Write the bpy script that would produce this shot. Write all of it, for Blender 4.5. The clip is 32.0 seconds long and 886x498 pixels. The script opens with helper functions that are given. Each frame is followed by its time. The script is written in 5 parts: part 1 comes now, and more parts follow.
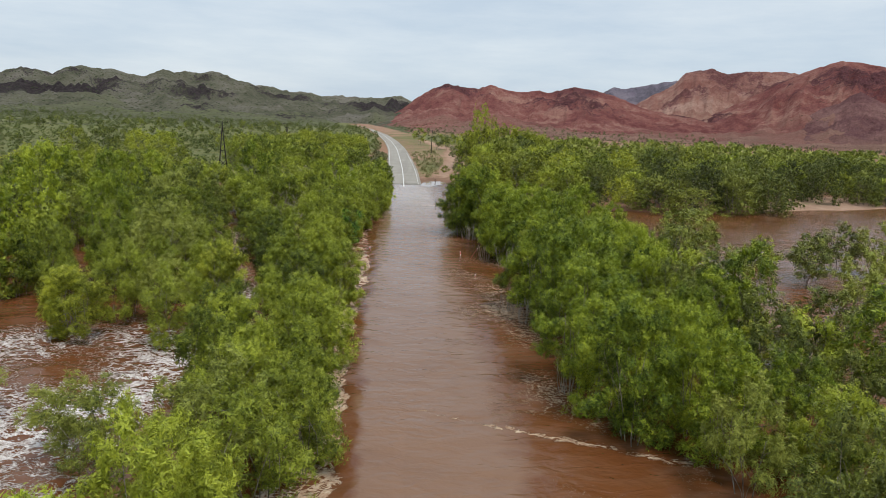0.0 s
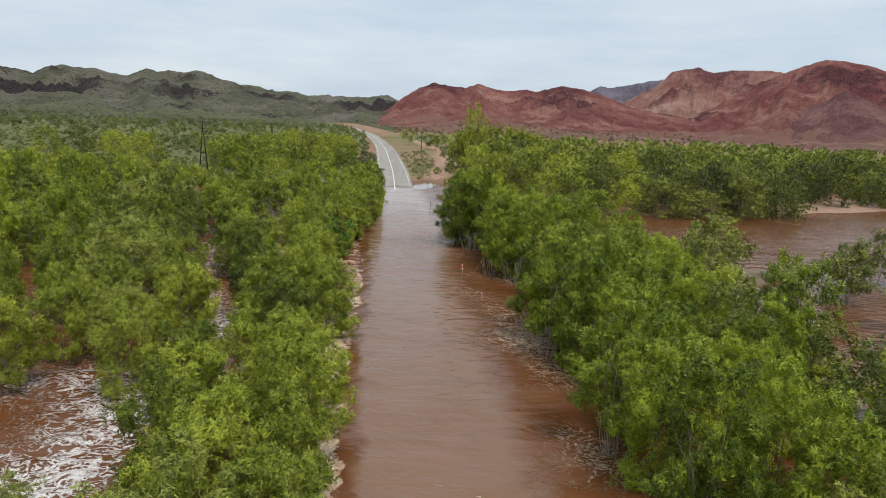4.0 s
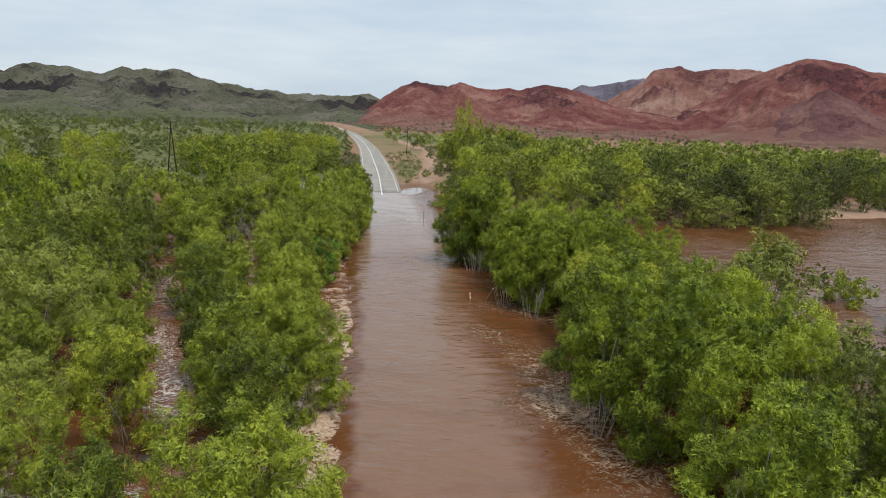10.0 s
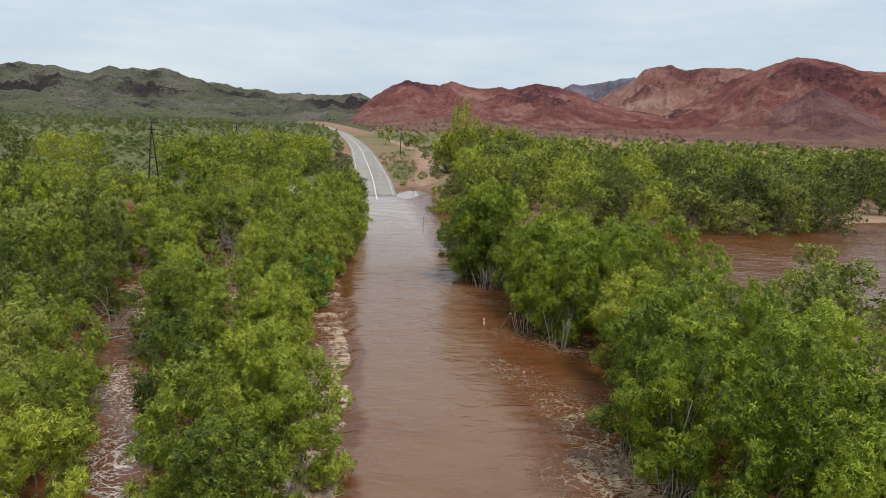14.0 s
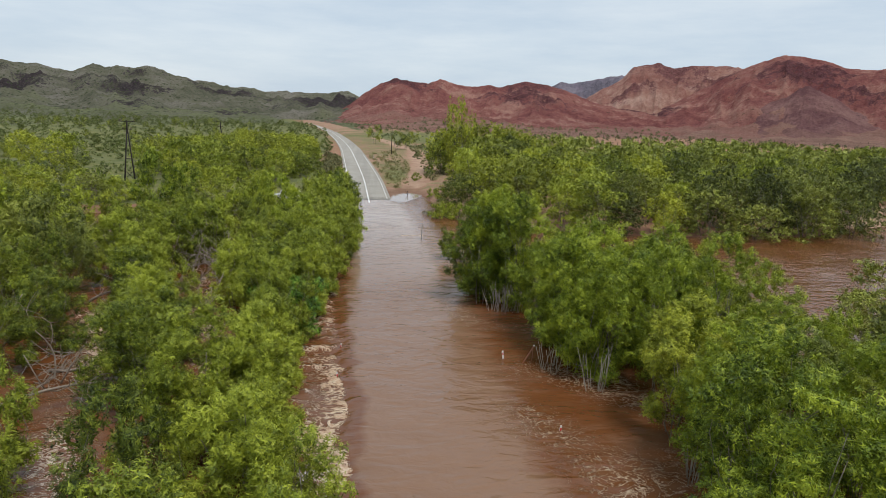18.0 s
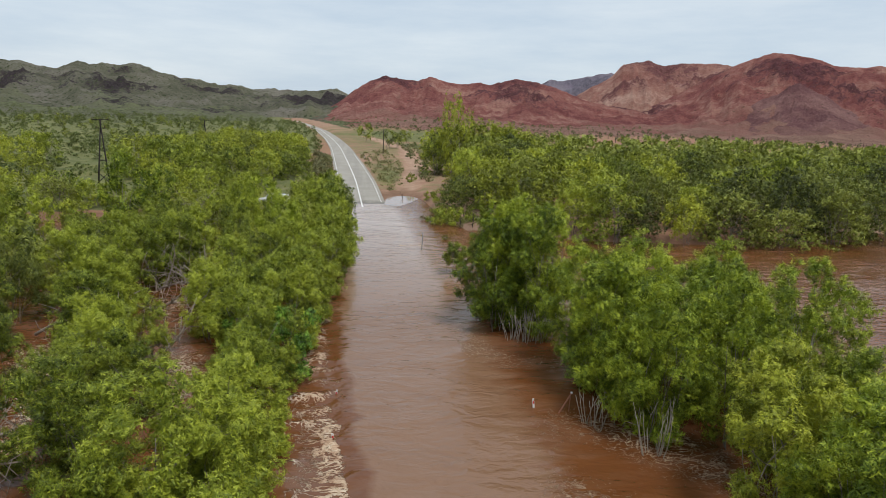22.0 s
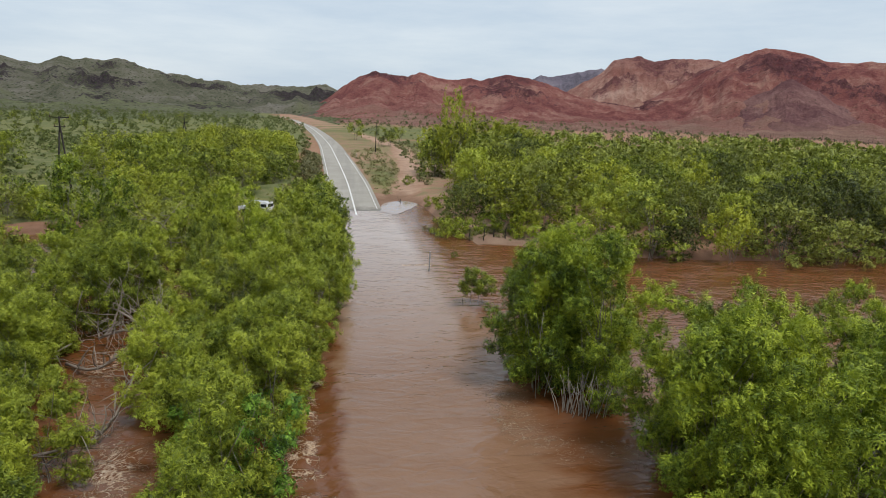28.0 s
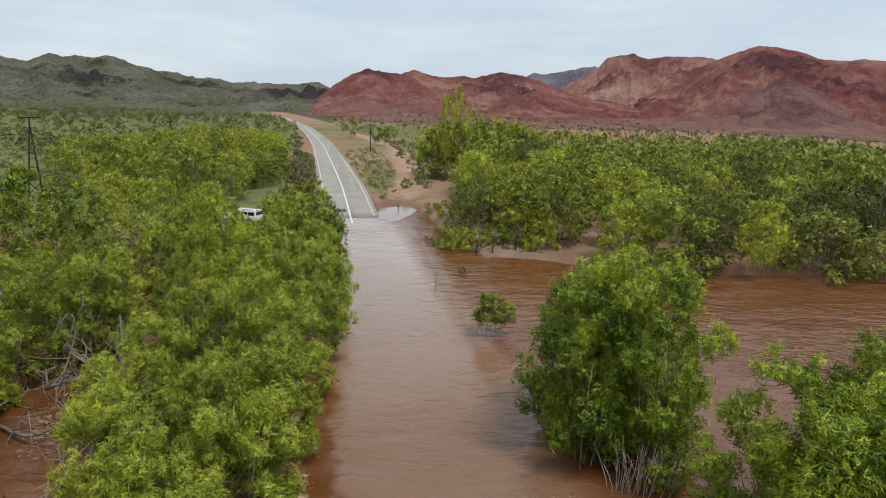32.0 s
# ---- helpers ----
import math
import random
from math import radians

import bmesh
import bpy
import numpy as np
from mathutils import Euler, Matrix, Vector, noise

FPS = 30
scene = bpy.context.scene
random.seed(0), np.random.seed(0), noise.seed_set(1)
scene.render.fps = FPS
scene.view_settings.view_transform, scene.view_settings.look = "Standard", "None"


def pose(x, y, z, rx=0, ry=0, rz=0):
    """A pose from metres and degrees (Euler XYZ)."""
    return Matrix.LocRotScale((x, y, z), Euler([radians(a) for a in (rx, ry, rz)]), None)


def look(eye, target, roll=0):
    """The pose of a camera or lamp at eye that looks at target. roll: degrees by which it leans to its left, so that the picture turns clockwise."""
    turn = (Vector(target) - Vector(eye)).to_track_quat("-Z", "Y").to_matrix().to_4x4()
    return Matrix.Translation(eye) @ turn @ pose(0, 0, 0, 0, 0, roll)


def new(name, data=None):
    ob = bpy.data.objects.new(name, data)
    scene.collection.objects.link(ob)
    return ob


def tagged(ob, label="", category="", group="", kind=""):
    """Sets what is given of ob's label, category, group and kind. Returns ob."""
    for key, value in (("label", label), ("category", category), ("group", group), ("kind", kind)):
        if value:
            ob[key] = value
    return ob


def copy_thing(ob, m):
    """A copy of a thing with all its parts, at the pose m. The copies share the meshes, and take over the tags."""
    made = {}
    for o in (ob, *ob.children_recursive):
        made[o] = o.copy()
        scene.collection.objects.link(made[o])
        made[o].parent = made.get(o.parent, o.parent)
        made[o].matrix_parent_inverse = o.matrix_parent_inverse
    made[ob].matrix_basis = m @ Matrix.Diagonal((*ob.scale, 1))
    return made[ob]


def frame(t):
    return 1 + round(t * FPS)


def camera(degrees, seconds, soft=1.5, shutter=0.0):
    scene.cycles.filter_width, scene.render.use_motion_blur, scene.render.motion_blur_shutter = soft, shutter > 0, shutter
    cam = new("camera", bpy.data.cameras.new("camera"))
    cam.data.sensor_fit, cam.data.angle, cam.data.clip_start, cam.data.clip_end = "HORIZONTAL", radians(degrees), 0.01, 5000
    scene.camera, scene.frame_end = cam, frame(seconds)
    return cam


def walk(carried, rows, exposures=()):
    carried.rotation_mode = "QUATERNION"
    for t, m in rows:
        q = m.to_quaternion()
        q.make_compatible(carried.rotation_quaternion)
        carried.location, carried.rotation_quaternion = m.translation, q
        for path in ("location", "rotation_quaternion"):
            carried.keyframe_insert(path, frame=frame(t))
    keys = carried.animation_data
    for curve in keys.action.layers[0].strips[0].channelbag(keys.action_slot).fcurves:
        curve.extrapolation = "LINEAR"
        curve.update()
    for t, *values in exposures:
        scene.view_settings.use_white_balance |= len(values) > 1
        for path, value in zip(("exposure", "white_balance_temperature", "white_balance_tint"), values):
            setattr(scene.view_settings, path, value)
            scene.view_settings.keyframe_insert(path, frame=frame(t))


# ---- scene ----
# ---- camera and its flight ----
cam = camera(68.15, 32.0, soft=0.5)
# seconds, place, turn to the left, tilt and lean in degrees
PATH = [
    (0, 4.564, -0.563, 14.857, -1.939, -11.101, 2.449),
    (0.5, 4.406, 0.303, 14.848, -1.938, -11.101, 2.429),
    (1, 4.249, 1.170, 14.838, -1.985, -11.099, 2.410),
    (1.5, 4.106, 2.056, 14.833, -2.213, -11.088, 2.393),
    (2, 3.963, 2.943, 14.828, -2.442, -11.077, 2.375),
    (2.5, 3.832, 3.843, 14.828, -2.626, -11.067, 2.361),
    (3, 3.700, 4.744, 14.827, -2.763, -11.107, 2.346),
    (3.5, 3.582, 5.658, 14.832, -2.925, -11.122, 2.335),
    (5.5, 3.108, 9.315, 14.851, -3.311, -11.102, 2.293),
    (6, 2.997, 10.235, 14.859, -3.401, -11.097, 2.287),
    (6.5, 2.885, 11.156, 14.867, -3.473, -11.116, 2.282),
    (7, 2.774, 12.076, 14.875, -3.632, -11.155, 2.276),
    (7.5, 2.665, 12.997, 14.884, -3.885, -11.142, 2.272),
    (8, 2.556, 13.917, 14.893, -4.181, -11.126, 2.268),
    (8.5, 2.447, 14.837, 14.902, -4.434, -11.112, 2.266),
    (9, 2.338, 15.757, 14.910, -4.570, -11.128, 2.265),
    (9.5, 2.230, 16.677, 14.918, -4.617, -11.125, 2.264),
    (10, 2.122, 17.596, 14.926, -4.641, -11.170, 2.264),
    (10.5, 2.018, 18.515, 14.927, -4.638, -11.171, 2.248),
    (11, 1.914, 19.435, 14.927, -4.636, -11.171, 2.232),
    (11.5, 1.810, 20.354, 14.928, -4.611, -11.173, 2.219),
    (12, 1.707, 21.273, 14.928, -4.701, -11.169, 2.205),
    (12.5, 1.603, 22.192, 14.928, -4.857, -11.184, 2.192),
    (13, 1.499, 23.111, 14.929, -5.036, -11.176, 2.179),
    (13.5, 1.398, 24.036, 14.928, -5.238, -11.212, 2.170),
    (14, 1.297, 24.961, 14.927, -5.420, -11.202, 2.160),
    (14.5, 1.196, 25.886, 14.926, -5.622, -11.192, 2.151),
    (16.5, 0.793, 29.586, 14.922, -5.998, -11.268, 2.113),
    (17, 0.699, 30.524, 14.919, -6.132, -11.260, 2.106),
    (17.5, 0.605, 31.461, 14.917, -6.265, -11.301, 2.099),
    (18, 0.511, 32.399, 14.914, -6.420, -11.315, 2.092),
    (18.5, 0.422, 33.346, 14.911, -6.599, -11.305, 2.087),
    (19, 0.333, 34.293, 14.908, -6.754, -11.343, 2.081),
    (19.5, 0.249, 35.248, 14.905, -6.887, -11.358, 2.076),
    (20, 0.165, 36.202, 14.902, -7.041, -11.372, 2.071),
    (20.5, 0.087, 37.164, 14.899, -7.173, -11.413, 2.067),
    (21, 0.008, 38.126, 14.896, -7.216, -11.410, 2.063),
    (21.5, -0.065, 39.096, 14.893, -7.303, -11.475, 2.059),
    (22, -0.137, 40.065, 14.891, -7.346, -11.471, 2.056),
    (22.5, -0.203, 41.040, 14.890, -7.410, -11.536, 2.053),
    (23, -0.269, 42.015, 14.889, -7.430, -11.533, 2.049),
    (23.5, -0.329, 42.994, 14.889, -7.474, -11.575, 2.046),
    (24, -0.388, 43.973, 14.889, -7.559, -11.593, 2.043),
    (24.5, -0.441, 44.953, 14.892, -7.602, -11.589, 2.040),
    (25, -0.494, 45.934, 14.895, -7.687, -11.655, 2.038),
    (25.5, -0.538, 46.906, 14.903, -7.775, -11.650, 2.035),
    (27.5, -0.713, 50.792, 14.936, -8.180, -11.764, 2.024),
    (28, -0.750, 51.735, 14.954, -8.266, -11.783, 2.021),
    (28.5, -0.786, 52.677, 14.971, -8.372, -11.824, 2.019),
    (29, -0.823, 53.620, 14.989, -8.479, -11.841, 2.016),
    (29.5, -0.859, 54.529, 15.014, -8.563, -11.861, 2.013),
    (30, -0.894, 55.439, 15.039, -8.624, -11.903, 2.009),
    (30.5, -0.931, 56.310, 15.072, -8.711, -11.899, 2.005),
    (31, -0.969, 57.181, 15.105, -8.795, -11.943, 2.001),
    (31.5, -1.011, 58.003, 15.146, -8.856, -11.963, 1.997),
    (32, -1.053, 58.825, 15.187, -8.875, -11.963, 1.993),
]


def flight(row):
    t, x, y, z, turn, tilt, lean = row
    a, b = radians(turn), radians(tilt)
    way = Vector((-math.sin(a) * math.cos(b), math.cos(a) * math.cos(b), math.sin(b)))
    return t, look((x, y, z), Vector((x, y, z)) + way, lean)


walk(cam, [flight(r) for r in PATH])

# ---- sky and sun ----
SUN_UP, SUN_ROUND = radians(62), radians(150)
world = bpy.data.worlds.new("sky")
scene.world = world
world.use_nodes = True
wt = world.node_tree
bg = wt.nodes["Background"]
sky = wt.nodes.new("ShaderNodeTexSky")
sky.sky_type = "NISHITA"
sky.sun_disc = False
sky.sun_elevation, sky.sun_rotation = SUN_UP, SUN_ROUND
sky.air_density, sky.dust_density = 1.0, 2.0
dim = wt.nodes.new("ShaderNodeMix")
dim.data_type, dim.blend_type = "RGBA", "MULTIPLY"
dim.inputs[0].default_value = 1.0
wt.links.new(sky.outputs[0], dim.inputs[6])
dim.inputs[7].default_value = (0.11, 0.11, 0.11, 1)
coord = wt.nodes.new("ShaderNodeTexCoord")
stretch = wt.nodes.new("ShaderNodeMapping")
stretch.inputs["Scale"].default_value = (1.6, 1.6, 9.0)
wt.links.new(coord.outputs["Generated"], stretch.inputs[0])
cloud = wt.nodes.new("ShaderNodeTexNoise")
cloud.inputs["Scale"].default_value = 1.7
cloud.inputs["Detail"].default_value = 6
cloud.inputs["Roughness"].default_value = 0.6
wt.links.new(stretch.outputs[0], cloud.inputs["Vector"])
veil = wt.nodes.new("ShaderNodeValToRGB")
veil.color_ramp.elements[0].position, veil.color_ramp.elements[0].color = 0.36, (0.60, 0.71, 0.825, 1)
veil.color_ramp.elements[1].position, veil.color_ramp.elements[1].color = 0.66, (0.77, 0.85, 0.915, 1)
wt.links.new(cloud.outputs["Fac"], veil.inputs[0])
over = wt.nodes.new("ShaderNodeMix")
over.data_type = "RGBA"
over.inputs[0].default_value = 0.85
wt.links.new(dim.outputs[2], over.inputs[6])
wt.links.new(veil.outputs[0], over.inputs[7])
wt.links.new(over.outputs[2], bg.inputs["Color"])
bg.inputs["Strength"].default_value = 1.0

sun = new("sun", bpy.data.lights.new("sun", "SUN"))
sun.data.energy, sun.data.angle, sun.data.color = 2.1, radians(16), (1.0, 0.96, 0.9)
sun.matrix_world = look((0, 0, 0), (-math.sin(SUN_ROUND) * math.cos(SUN_UP), -math.cos(SUN_ROUND) * math.cos(SUN_UP), -math.sin(SUN_UP)))

# ---- materials ----


class Mat:
    """A node material with short ways to add nodes."""

    def __init__(self, name, rough=0.8, spec=0.3):
        self.m = bpy.data.materials.new(name)
        self.m.use_nodes = True
        self.t = self.m.node_tree
        self.b = self.t.nodes["Principled BSDF"]
        self.b.inputs["Roughness"].default_value = rough
        self.b.inputs["Specular IOR Level"].default_value = spec

    def link(self, a, b):
        self.t.links.new(a, b)

    def coords(self, scale=(1, 1, 1), kind="Object"):
        c = self.t.nodes.new("ShaderNodeTexCoord")
        m = self.t.nodes.new("ShaderNodeMapping")
        m.inputs["Scale"].default_value = scale
        self.link(c.outputs[kind], m.inputs[0])
        return m.outputs[0]

    def noise(self, scale, detail=4, rough=0.55, vec=None, distort=0.0):
        n = self.t.nodes.new("ShaderNodeTexNoise")
        n.inputs["Scale"].default_value, n.inputs["Detail"].default_value = scale, detail
        n.inputs["Roughness"].default_value, n.inputs["Distortion"].default_value = rough, distort
        if vec is not None:
            self.link(vec, n.inputs["Vector"])
        return n.outputs["Fac"]

    def voronoi(self, scale, vec=None):
        n = self.t.nodes.new("ShaderNodeTexVoronoi")
        n.inputs["Scale"].default_value = scale
        if vec is not None:
            self.link(vec, n.inputs["Vector"])
        return n.outputs["Distance"]

    def ramp(self, fac, *stops):
        r = self.t.nodes.new("ShaderNodeValToRGB")
        e = r.color_ramp.elements
        while len(e) < len(stops):
            e.new(0.5)
        for el, (p, c) in zip(e, stops):
            el.position = p
            el.color = (*c, 1) if isinstance(c, tuple) else (c, c, c, 1)
        self.link(fac, r.inputs[0])
        return r.outputs[0]

    def mix(self, fac, a, b, blend="MIX"):
        n = self.t.nodes.new("ShaderNodeMix")
        n.data_type, n.blend_type = "RGBA", blend
        for v, i in ((fac, 0), (a, 6), (b, 7)):
            if isinstance(v, (int, float)):
                n.inputs[i].default_value = v if i == 0 else (v, v, v, 1)
            elif isinstance(v, tuple):
                n.inputs[i].default_value = (*v, 1)
            else:
                self.link(v, n.inputs[i])
        return n.outputs[2]

    def math(self, op, a, b=0.0):
        n = self.t.nodes.new("ShaderNodeMath")
        n.operation = op
        for v, i in ((a, 0), (b, 1)):
            if isinstance(v, (int, float)):
                n.inputs[i].default_value = v
            else:
                self.link(v, n.inputs[i])
        return n.outputs[0]

    def attr(self, name):
        n = self.t.nodes.new("ShaderNodeAttribute")
        n.attribute_name = name
        return n.outputs["Fac"]

    def island(self):
        return self.t.nodes.new("ShaderNodeNewGeometry").outputs["Random Per Island"]

    def each(self):
        return self.t.nodes.new("ShaderNodeObjectInfo").outputs["Random"]

    def colour(self, c):
        if isinstance(c, tuple):
            self.b.inputs["Base Color"].default_value = (*c, 1)
        else:
            self.link(c, self.b.inputs["Base Color"])
        return self

    def bump(self, height, strength=0.5, distance=0.1):
        n = self.t.nodes.new("ShaderNodeBump")
        n.inputs["Strength"].default_value, n.inputs["Distance"].default_value = strength, distance
        self.link(height, n.inputs["Height"])
        self.link(n.outputs[0], self.b.inputs["Normal"])
        return self


def plain(name, c, rough=0.6, metal=0.0, grain=30.0, vary=0.2):
    k = Mat(name, rough)
    n = k.noise(grain, 3, vec=k.coords())
    k.colour(k.mix(n, tuple(v * (1 - vary) for v in c), tuple(min(1, v * (1 + vary)) for v in c)))
    k.b.inputs["Metallic"].default_value = metal
    return k.m


def leaf_material(name, dark, mid, light, speck=0.36):
    k = Mat(name, 0.5, 0.25)
    tuft = k.noise(0.6, 3, 0.7, k.coords())
    f = k.math("ADD", k.math("ADD", k.math("ADD", k.math("MULTIPLY", k.attr("tint"), speck), k.math("MULTIPLY", k.island(), 0.34)), 0.03 - 0.5 * speck), k.math("MULTIPLY", tuft, 0.85))
    f = k.math("ADD", f, k.math("MULTIPLY", k.math("SUBTRACT", k.each(), 0.5), 0.42))
    c = k.ramp(f, (0.18, dark), (0.48, mid), (0.85, light))
    k.colour(c)
    thin = k.t.nodes.new("ShaderNodeBsdfTranslucent")
    k.link(c, thin.inputs["Color"])
    both = k.t.nodes.new("ShaderNodeMixShader")
    both.inputs[0].default_value = 0.06
    k.link(k.b.outputs[0], both.inputs[1])
    k.link(thin.outputs[0], both.inputs[2])
    k.link(both.outputs[0], k.t.nodes["Material Output"].inputs["Surface"])
    return k.m


LEAF = leaf_material("paperbark_leaves", (0.025, 0.039, 0.006), (0.133, 0.175, 0.015), (0.381, 0.427, 0.040))
LEAF_DEEP = leaf_material("deep_paperbark_leaves", (0.021, 0.039, 0.004), (0.126, 0.182, 0.014), (0.388, 0.448, 0.034))
LEAF_GREY = leaf_material("river_gum_leaves", (0.025, 0.036, 0.007), (0.111, 0.135, 0.023), (0.321, 0.348, 0.058), 0.3)
# olive gum leaves darkened further, with the far bank's shade in the colour
LEAF_SHADED = leaf_material("shaded_gum_leaves", (0.015, 0.023, 0.006), (0.064, 0.081, 0.014), (0.198, 0.222, 0.037), 0.3)
LEAF_YELLOW = leaf_material("wattle_leaves", (0.047, 0.058, 0.006), (0.190, 0.218, 0.020), (0.445, 0.470, 0.043), 0.36)
# LEAF lightened: the sunlit look of distant trees is put into the colour
LEAF_BANK_LIT = leaf_material("lit_bank_leaves", (0.030, 0.044, 0.006), (0.156, 0.198, 0.020), (0.425, 0.470, 0.052), 0.3)
LEAF_FRESH = leaf_material("fresh_green_leaves", (0.021, 0.051, 0.007), (0.135, 0.265, 0.030), (0.330, 0.520, 0.060))
LEAF_DULL = leaf_material("dull_myrtle_leaves", (0.019, 0.031, 0.005), (0.103, 0.137, 0.014), (0.320, 0.365, 0.037))
HERB = leaf_material("roadside_herb_leaves", (0.059, 0.062, 0.019), (0.156, 0.150, 0.052), (0.289, 0.266, 0.114))
SCRUB = leaf_material("plain_shrub_leaves", (0.027, 0.040, 0.011), (0.086, 0.112, 0.032), (0.190, 0.216, 0.062), 0.22)


k = Mat("paperbark", 0.9, 0.1)
n1 = k.noise(6, 5, vec=k.coords((1, 1, 0.25)))
k.colour(k.ramp(n1, (0.3, (0.07, 0.058, 0.045)), (0.5, (0.20, 0.172, 0.14)), (0.72, (0.44, 0.40, 0.34))))
BARK = k.bump(n1, 0.6, 0.03).m

k = Mat("soil_and_grass", 0.95, 0.1)
v = k.coords()
big, small, fine = k.noise(0.035, 5, 0.6, v), k.noise(0.45, 5, 0.6, v), k.noise(6, 4, 0.6, v)
red = k.ramp(small, (0.3, (0.26, 0.125, 0.078)), (0.7, (0.41, 0.225, 0.145)))
sand = k.ramp(small, (0.3, (0.39, 0.245, 0.17)), (0.7, (0.54, 0.37, 0.265)))
grass = k.ramp(small, (0.3, (0.092, 0.112, 0.040)), (0.5, (0.150, 0.168, 0.064)), (0.72, (0.225, 0.210, 0.102)))
patch = k.ramp(k.math("ADD", k.math("MULTIPLY", k.attr("grass"), 0.75), k.math("MULTIPLY", k.math("ADD", big, small), 0.4)), (0.56, 0.0), (0.70, 1.0))
grass = k.mix(k.ramp(k.noise(0.09, 4, 0.6, v), (0.45, 0.0), (0.62, 1.0)), grass, k.ramp(small, (0.3, (0.14, 0.146, 0.045)), (0.7, (0.245, 0.236, 0.09))))
soil = k.mix(k.attr("sand"), red, sand)
c = k.mix(patch, soil, grass)
c = k.mix(k.math("MULTIPLY", fine, 0.35), c, (0.05, 0.04, 0.025))
# darkens damp mud at the waterline and paints in the shade under bank trees
c = k.mix(k.math("MULTIPLY", k.attr("wet_shade"), 0.62), c, (0.045, 0.022, 0.012))
k.colour(c)
GROUND = k.bump(k.math("ADD", small, fine), 0.5, 0.15).m


def hill_material(name, low, mid, high, rock, shrub, shrubs, foot, craggy=0.80):
    k = Mat(name, 0.95, 0.05)
    v = k.coords()
    a, b, c, d = k.noise(0.011, 6, 0.6, v), k.noise(0.035, 7, 0.72, v), k.noise(0.16, 6, 0.78, v), k.noise(0.5, 4, 0.7, v)
    base = k.ramp(k.math("ADD", k.math("ADD", k.math("MULTIPLY", a, 0.45), k.math("MULTIPLY", b, 0.35)), k.math("MULTIPLY", c, 0.2)), (0.42, low), (0.5, mid), (0.58, high))
    base = k.mix(k.attr("foot"), base, k.mix(k.ramp(b, (0.4, 0.0), (0.6, 1.0)), foot, tuple(v * 0.66 for v in foot)))
    crag = k.ramp(k.math("ADD", k.math("MULTIPLY", k.attr("crag"), 0.42), k.math("MULTIPLY", k.math("ADD", b, c), 0.62)), (craggy, 0.0), (craggy + 0.07, 1.0))
    base = k.mix(crag, base, k.mix(k.ramp(c, (0.42, 0.0), (0.58, 1.0)), tuple(v * 0.6 for v in rock), tuple(v * 1.35 for v in rock)))
    base = k.mix(k.ramp(d, (0.5, 0.0), (0.68, 0.45)), base, tuple(v * 0.55 for v in low))
    base = k.mix(k.ramp(d, (0.32, 0.4), (0.46, 0.0)), base, high)
    dots = k.ramp(k.math("ADD", k.voronoi(0.13, v), k.math("MULTIPLY", b, 0.5)), (shrubs + 0.12, 1.0), (shrubs + 0.2, 0.0))
    base = k.mix(k.math("MULTIPLY", dots, 0.85), base, shrub)
    k.colour(base)
    return k.bump(k.math("ADD", k.math("ADD", k.math("MULTIPLY", b, 2.2), k.math("MULTIPLY", c, 1.1)), k.math("MULTIPLY", d, 0.3)), 1.0, 9.0).m


HILL_GREEN = hill_material("grassy_rock", (0.140, 0.140, 0.092), (0.222, 0.215, 0.152), (0.315, 0.285, 0.235), (0.066, 0.052, 0.057), (0.078, 0.094, 0.048), 0.34, (0.289, 0.312, 0.156), 0.785)
HILL_RED = hill_material("iron_red_rock", (0.234, 0.078, 0.075), (0.383, 0.149, 0.129), (0.561, 0.306, 0.238), (0.140, 0.058, 0.065), (0.128, 0.089, 0.060), 0.22, (0.493, 0.293, 0.221), 0.84)
HILL_TAN = hill_material("tan_red_rock", (0.348, 0.149, 0.124), (0.484, 0.255, 0.200), (0.646, 0.416, 0.332), (0.212, 0.089, 0.087), (0.136, 0.093, 0.068), 0.17, (0.493, 0.289, 0.212), 0.84)
HILL_BLUE = hill_material("far_grey_rock", (0.255, 0.217, 0.268), (0.302, 0.264, 0.310), (0.357, 0.302, 0.336), (0.178, 0.162, 0.200), (0.153, 0.166, 0.178), 0.2, (0.323, 0.281, 0.315))
HILL_PURPLE = hill_material("purple_ironstone", (0.200, 0.095, 0.098), (0.297, 0.149, 0.143), (0.425, 0.238, 0.208), (0.140, 0.075, 0.083), (0.111, 0.085, 0.063), 0.2, (0.425, 0.238, 0.178), 0.84)

k = Mat("asphalt", 0.9, 0.2)
v = k.coords()
n1, n2 = k.noise(0.25, 5, 0.6, v), k.noise(8, 4, 0.7, v)
c = k.ramp(n1, (0.3, (0.345, 0.318, 0.272)), (0.7, (0.44, 0.408, 0.355)))
c = k.mix(k.math("MULTIPLY", n2, 0.35), c, (0.13, 0.12, 0.11))
along = k.t.nodes.new("ShaderNodeSeparateXYZ")
k.link(v, along.inputs[0])
# on the seal only the damp edge near the waterline
wet_shade = k.ramp(k.math("ADD", k.math("MULTIPLY", k.math("SUBTRACT", 156.0, along.outputs["Y"]), 0.12), k.math("MULTIPLY", k.math("SUBTRACT", n1, 0.5), 1.6)), (0.35, 0.0), (0.6, 0.6))
tread = k.noise(0.5, 3, 0.5, k.coords((1.0, 0.02, 1.0)))
c = k.mix(k.ramp(tread, (0.45, 0.0), (0.6, 0.3)), c, (0.20, 0.185, 0.165))
k.colour(k.mix(wet_shade, c, (0.09, 0.078, 0.07)))
ASPHALT = k.bump(n2, 0.3, 0.01).m

k = Mat("road_paint", 0.7, 0.3)
n1 = k.noise(3, 5, 0.7, k.coords())
k.colour(k.ramp(n1, (0.34, (0.36, 0.34, 0.31)), (0.5, (0.74, 0.73, 0.7))))
PAINT = k.m



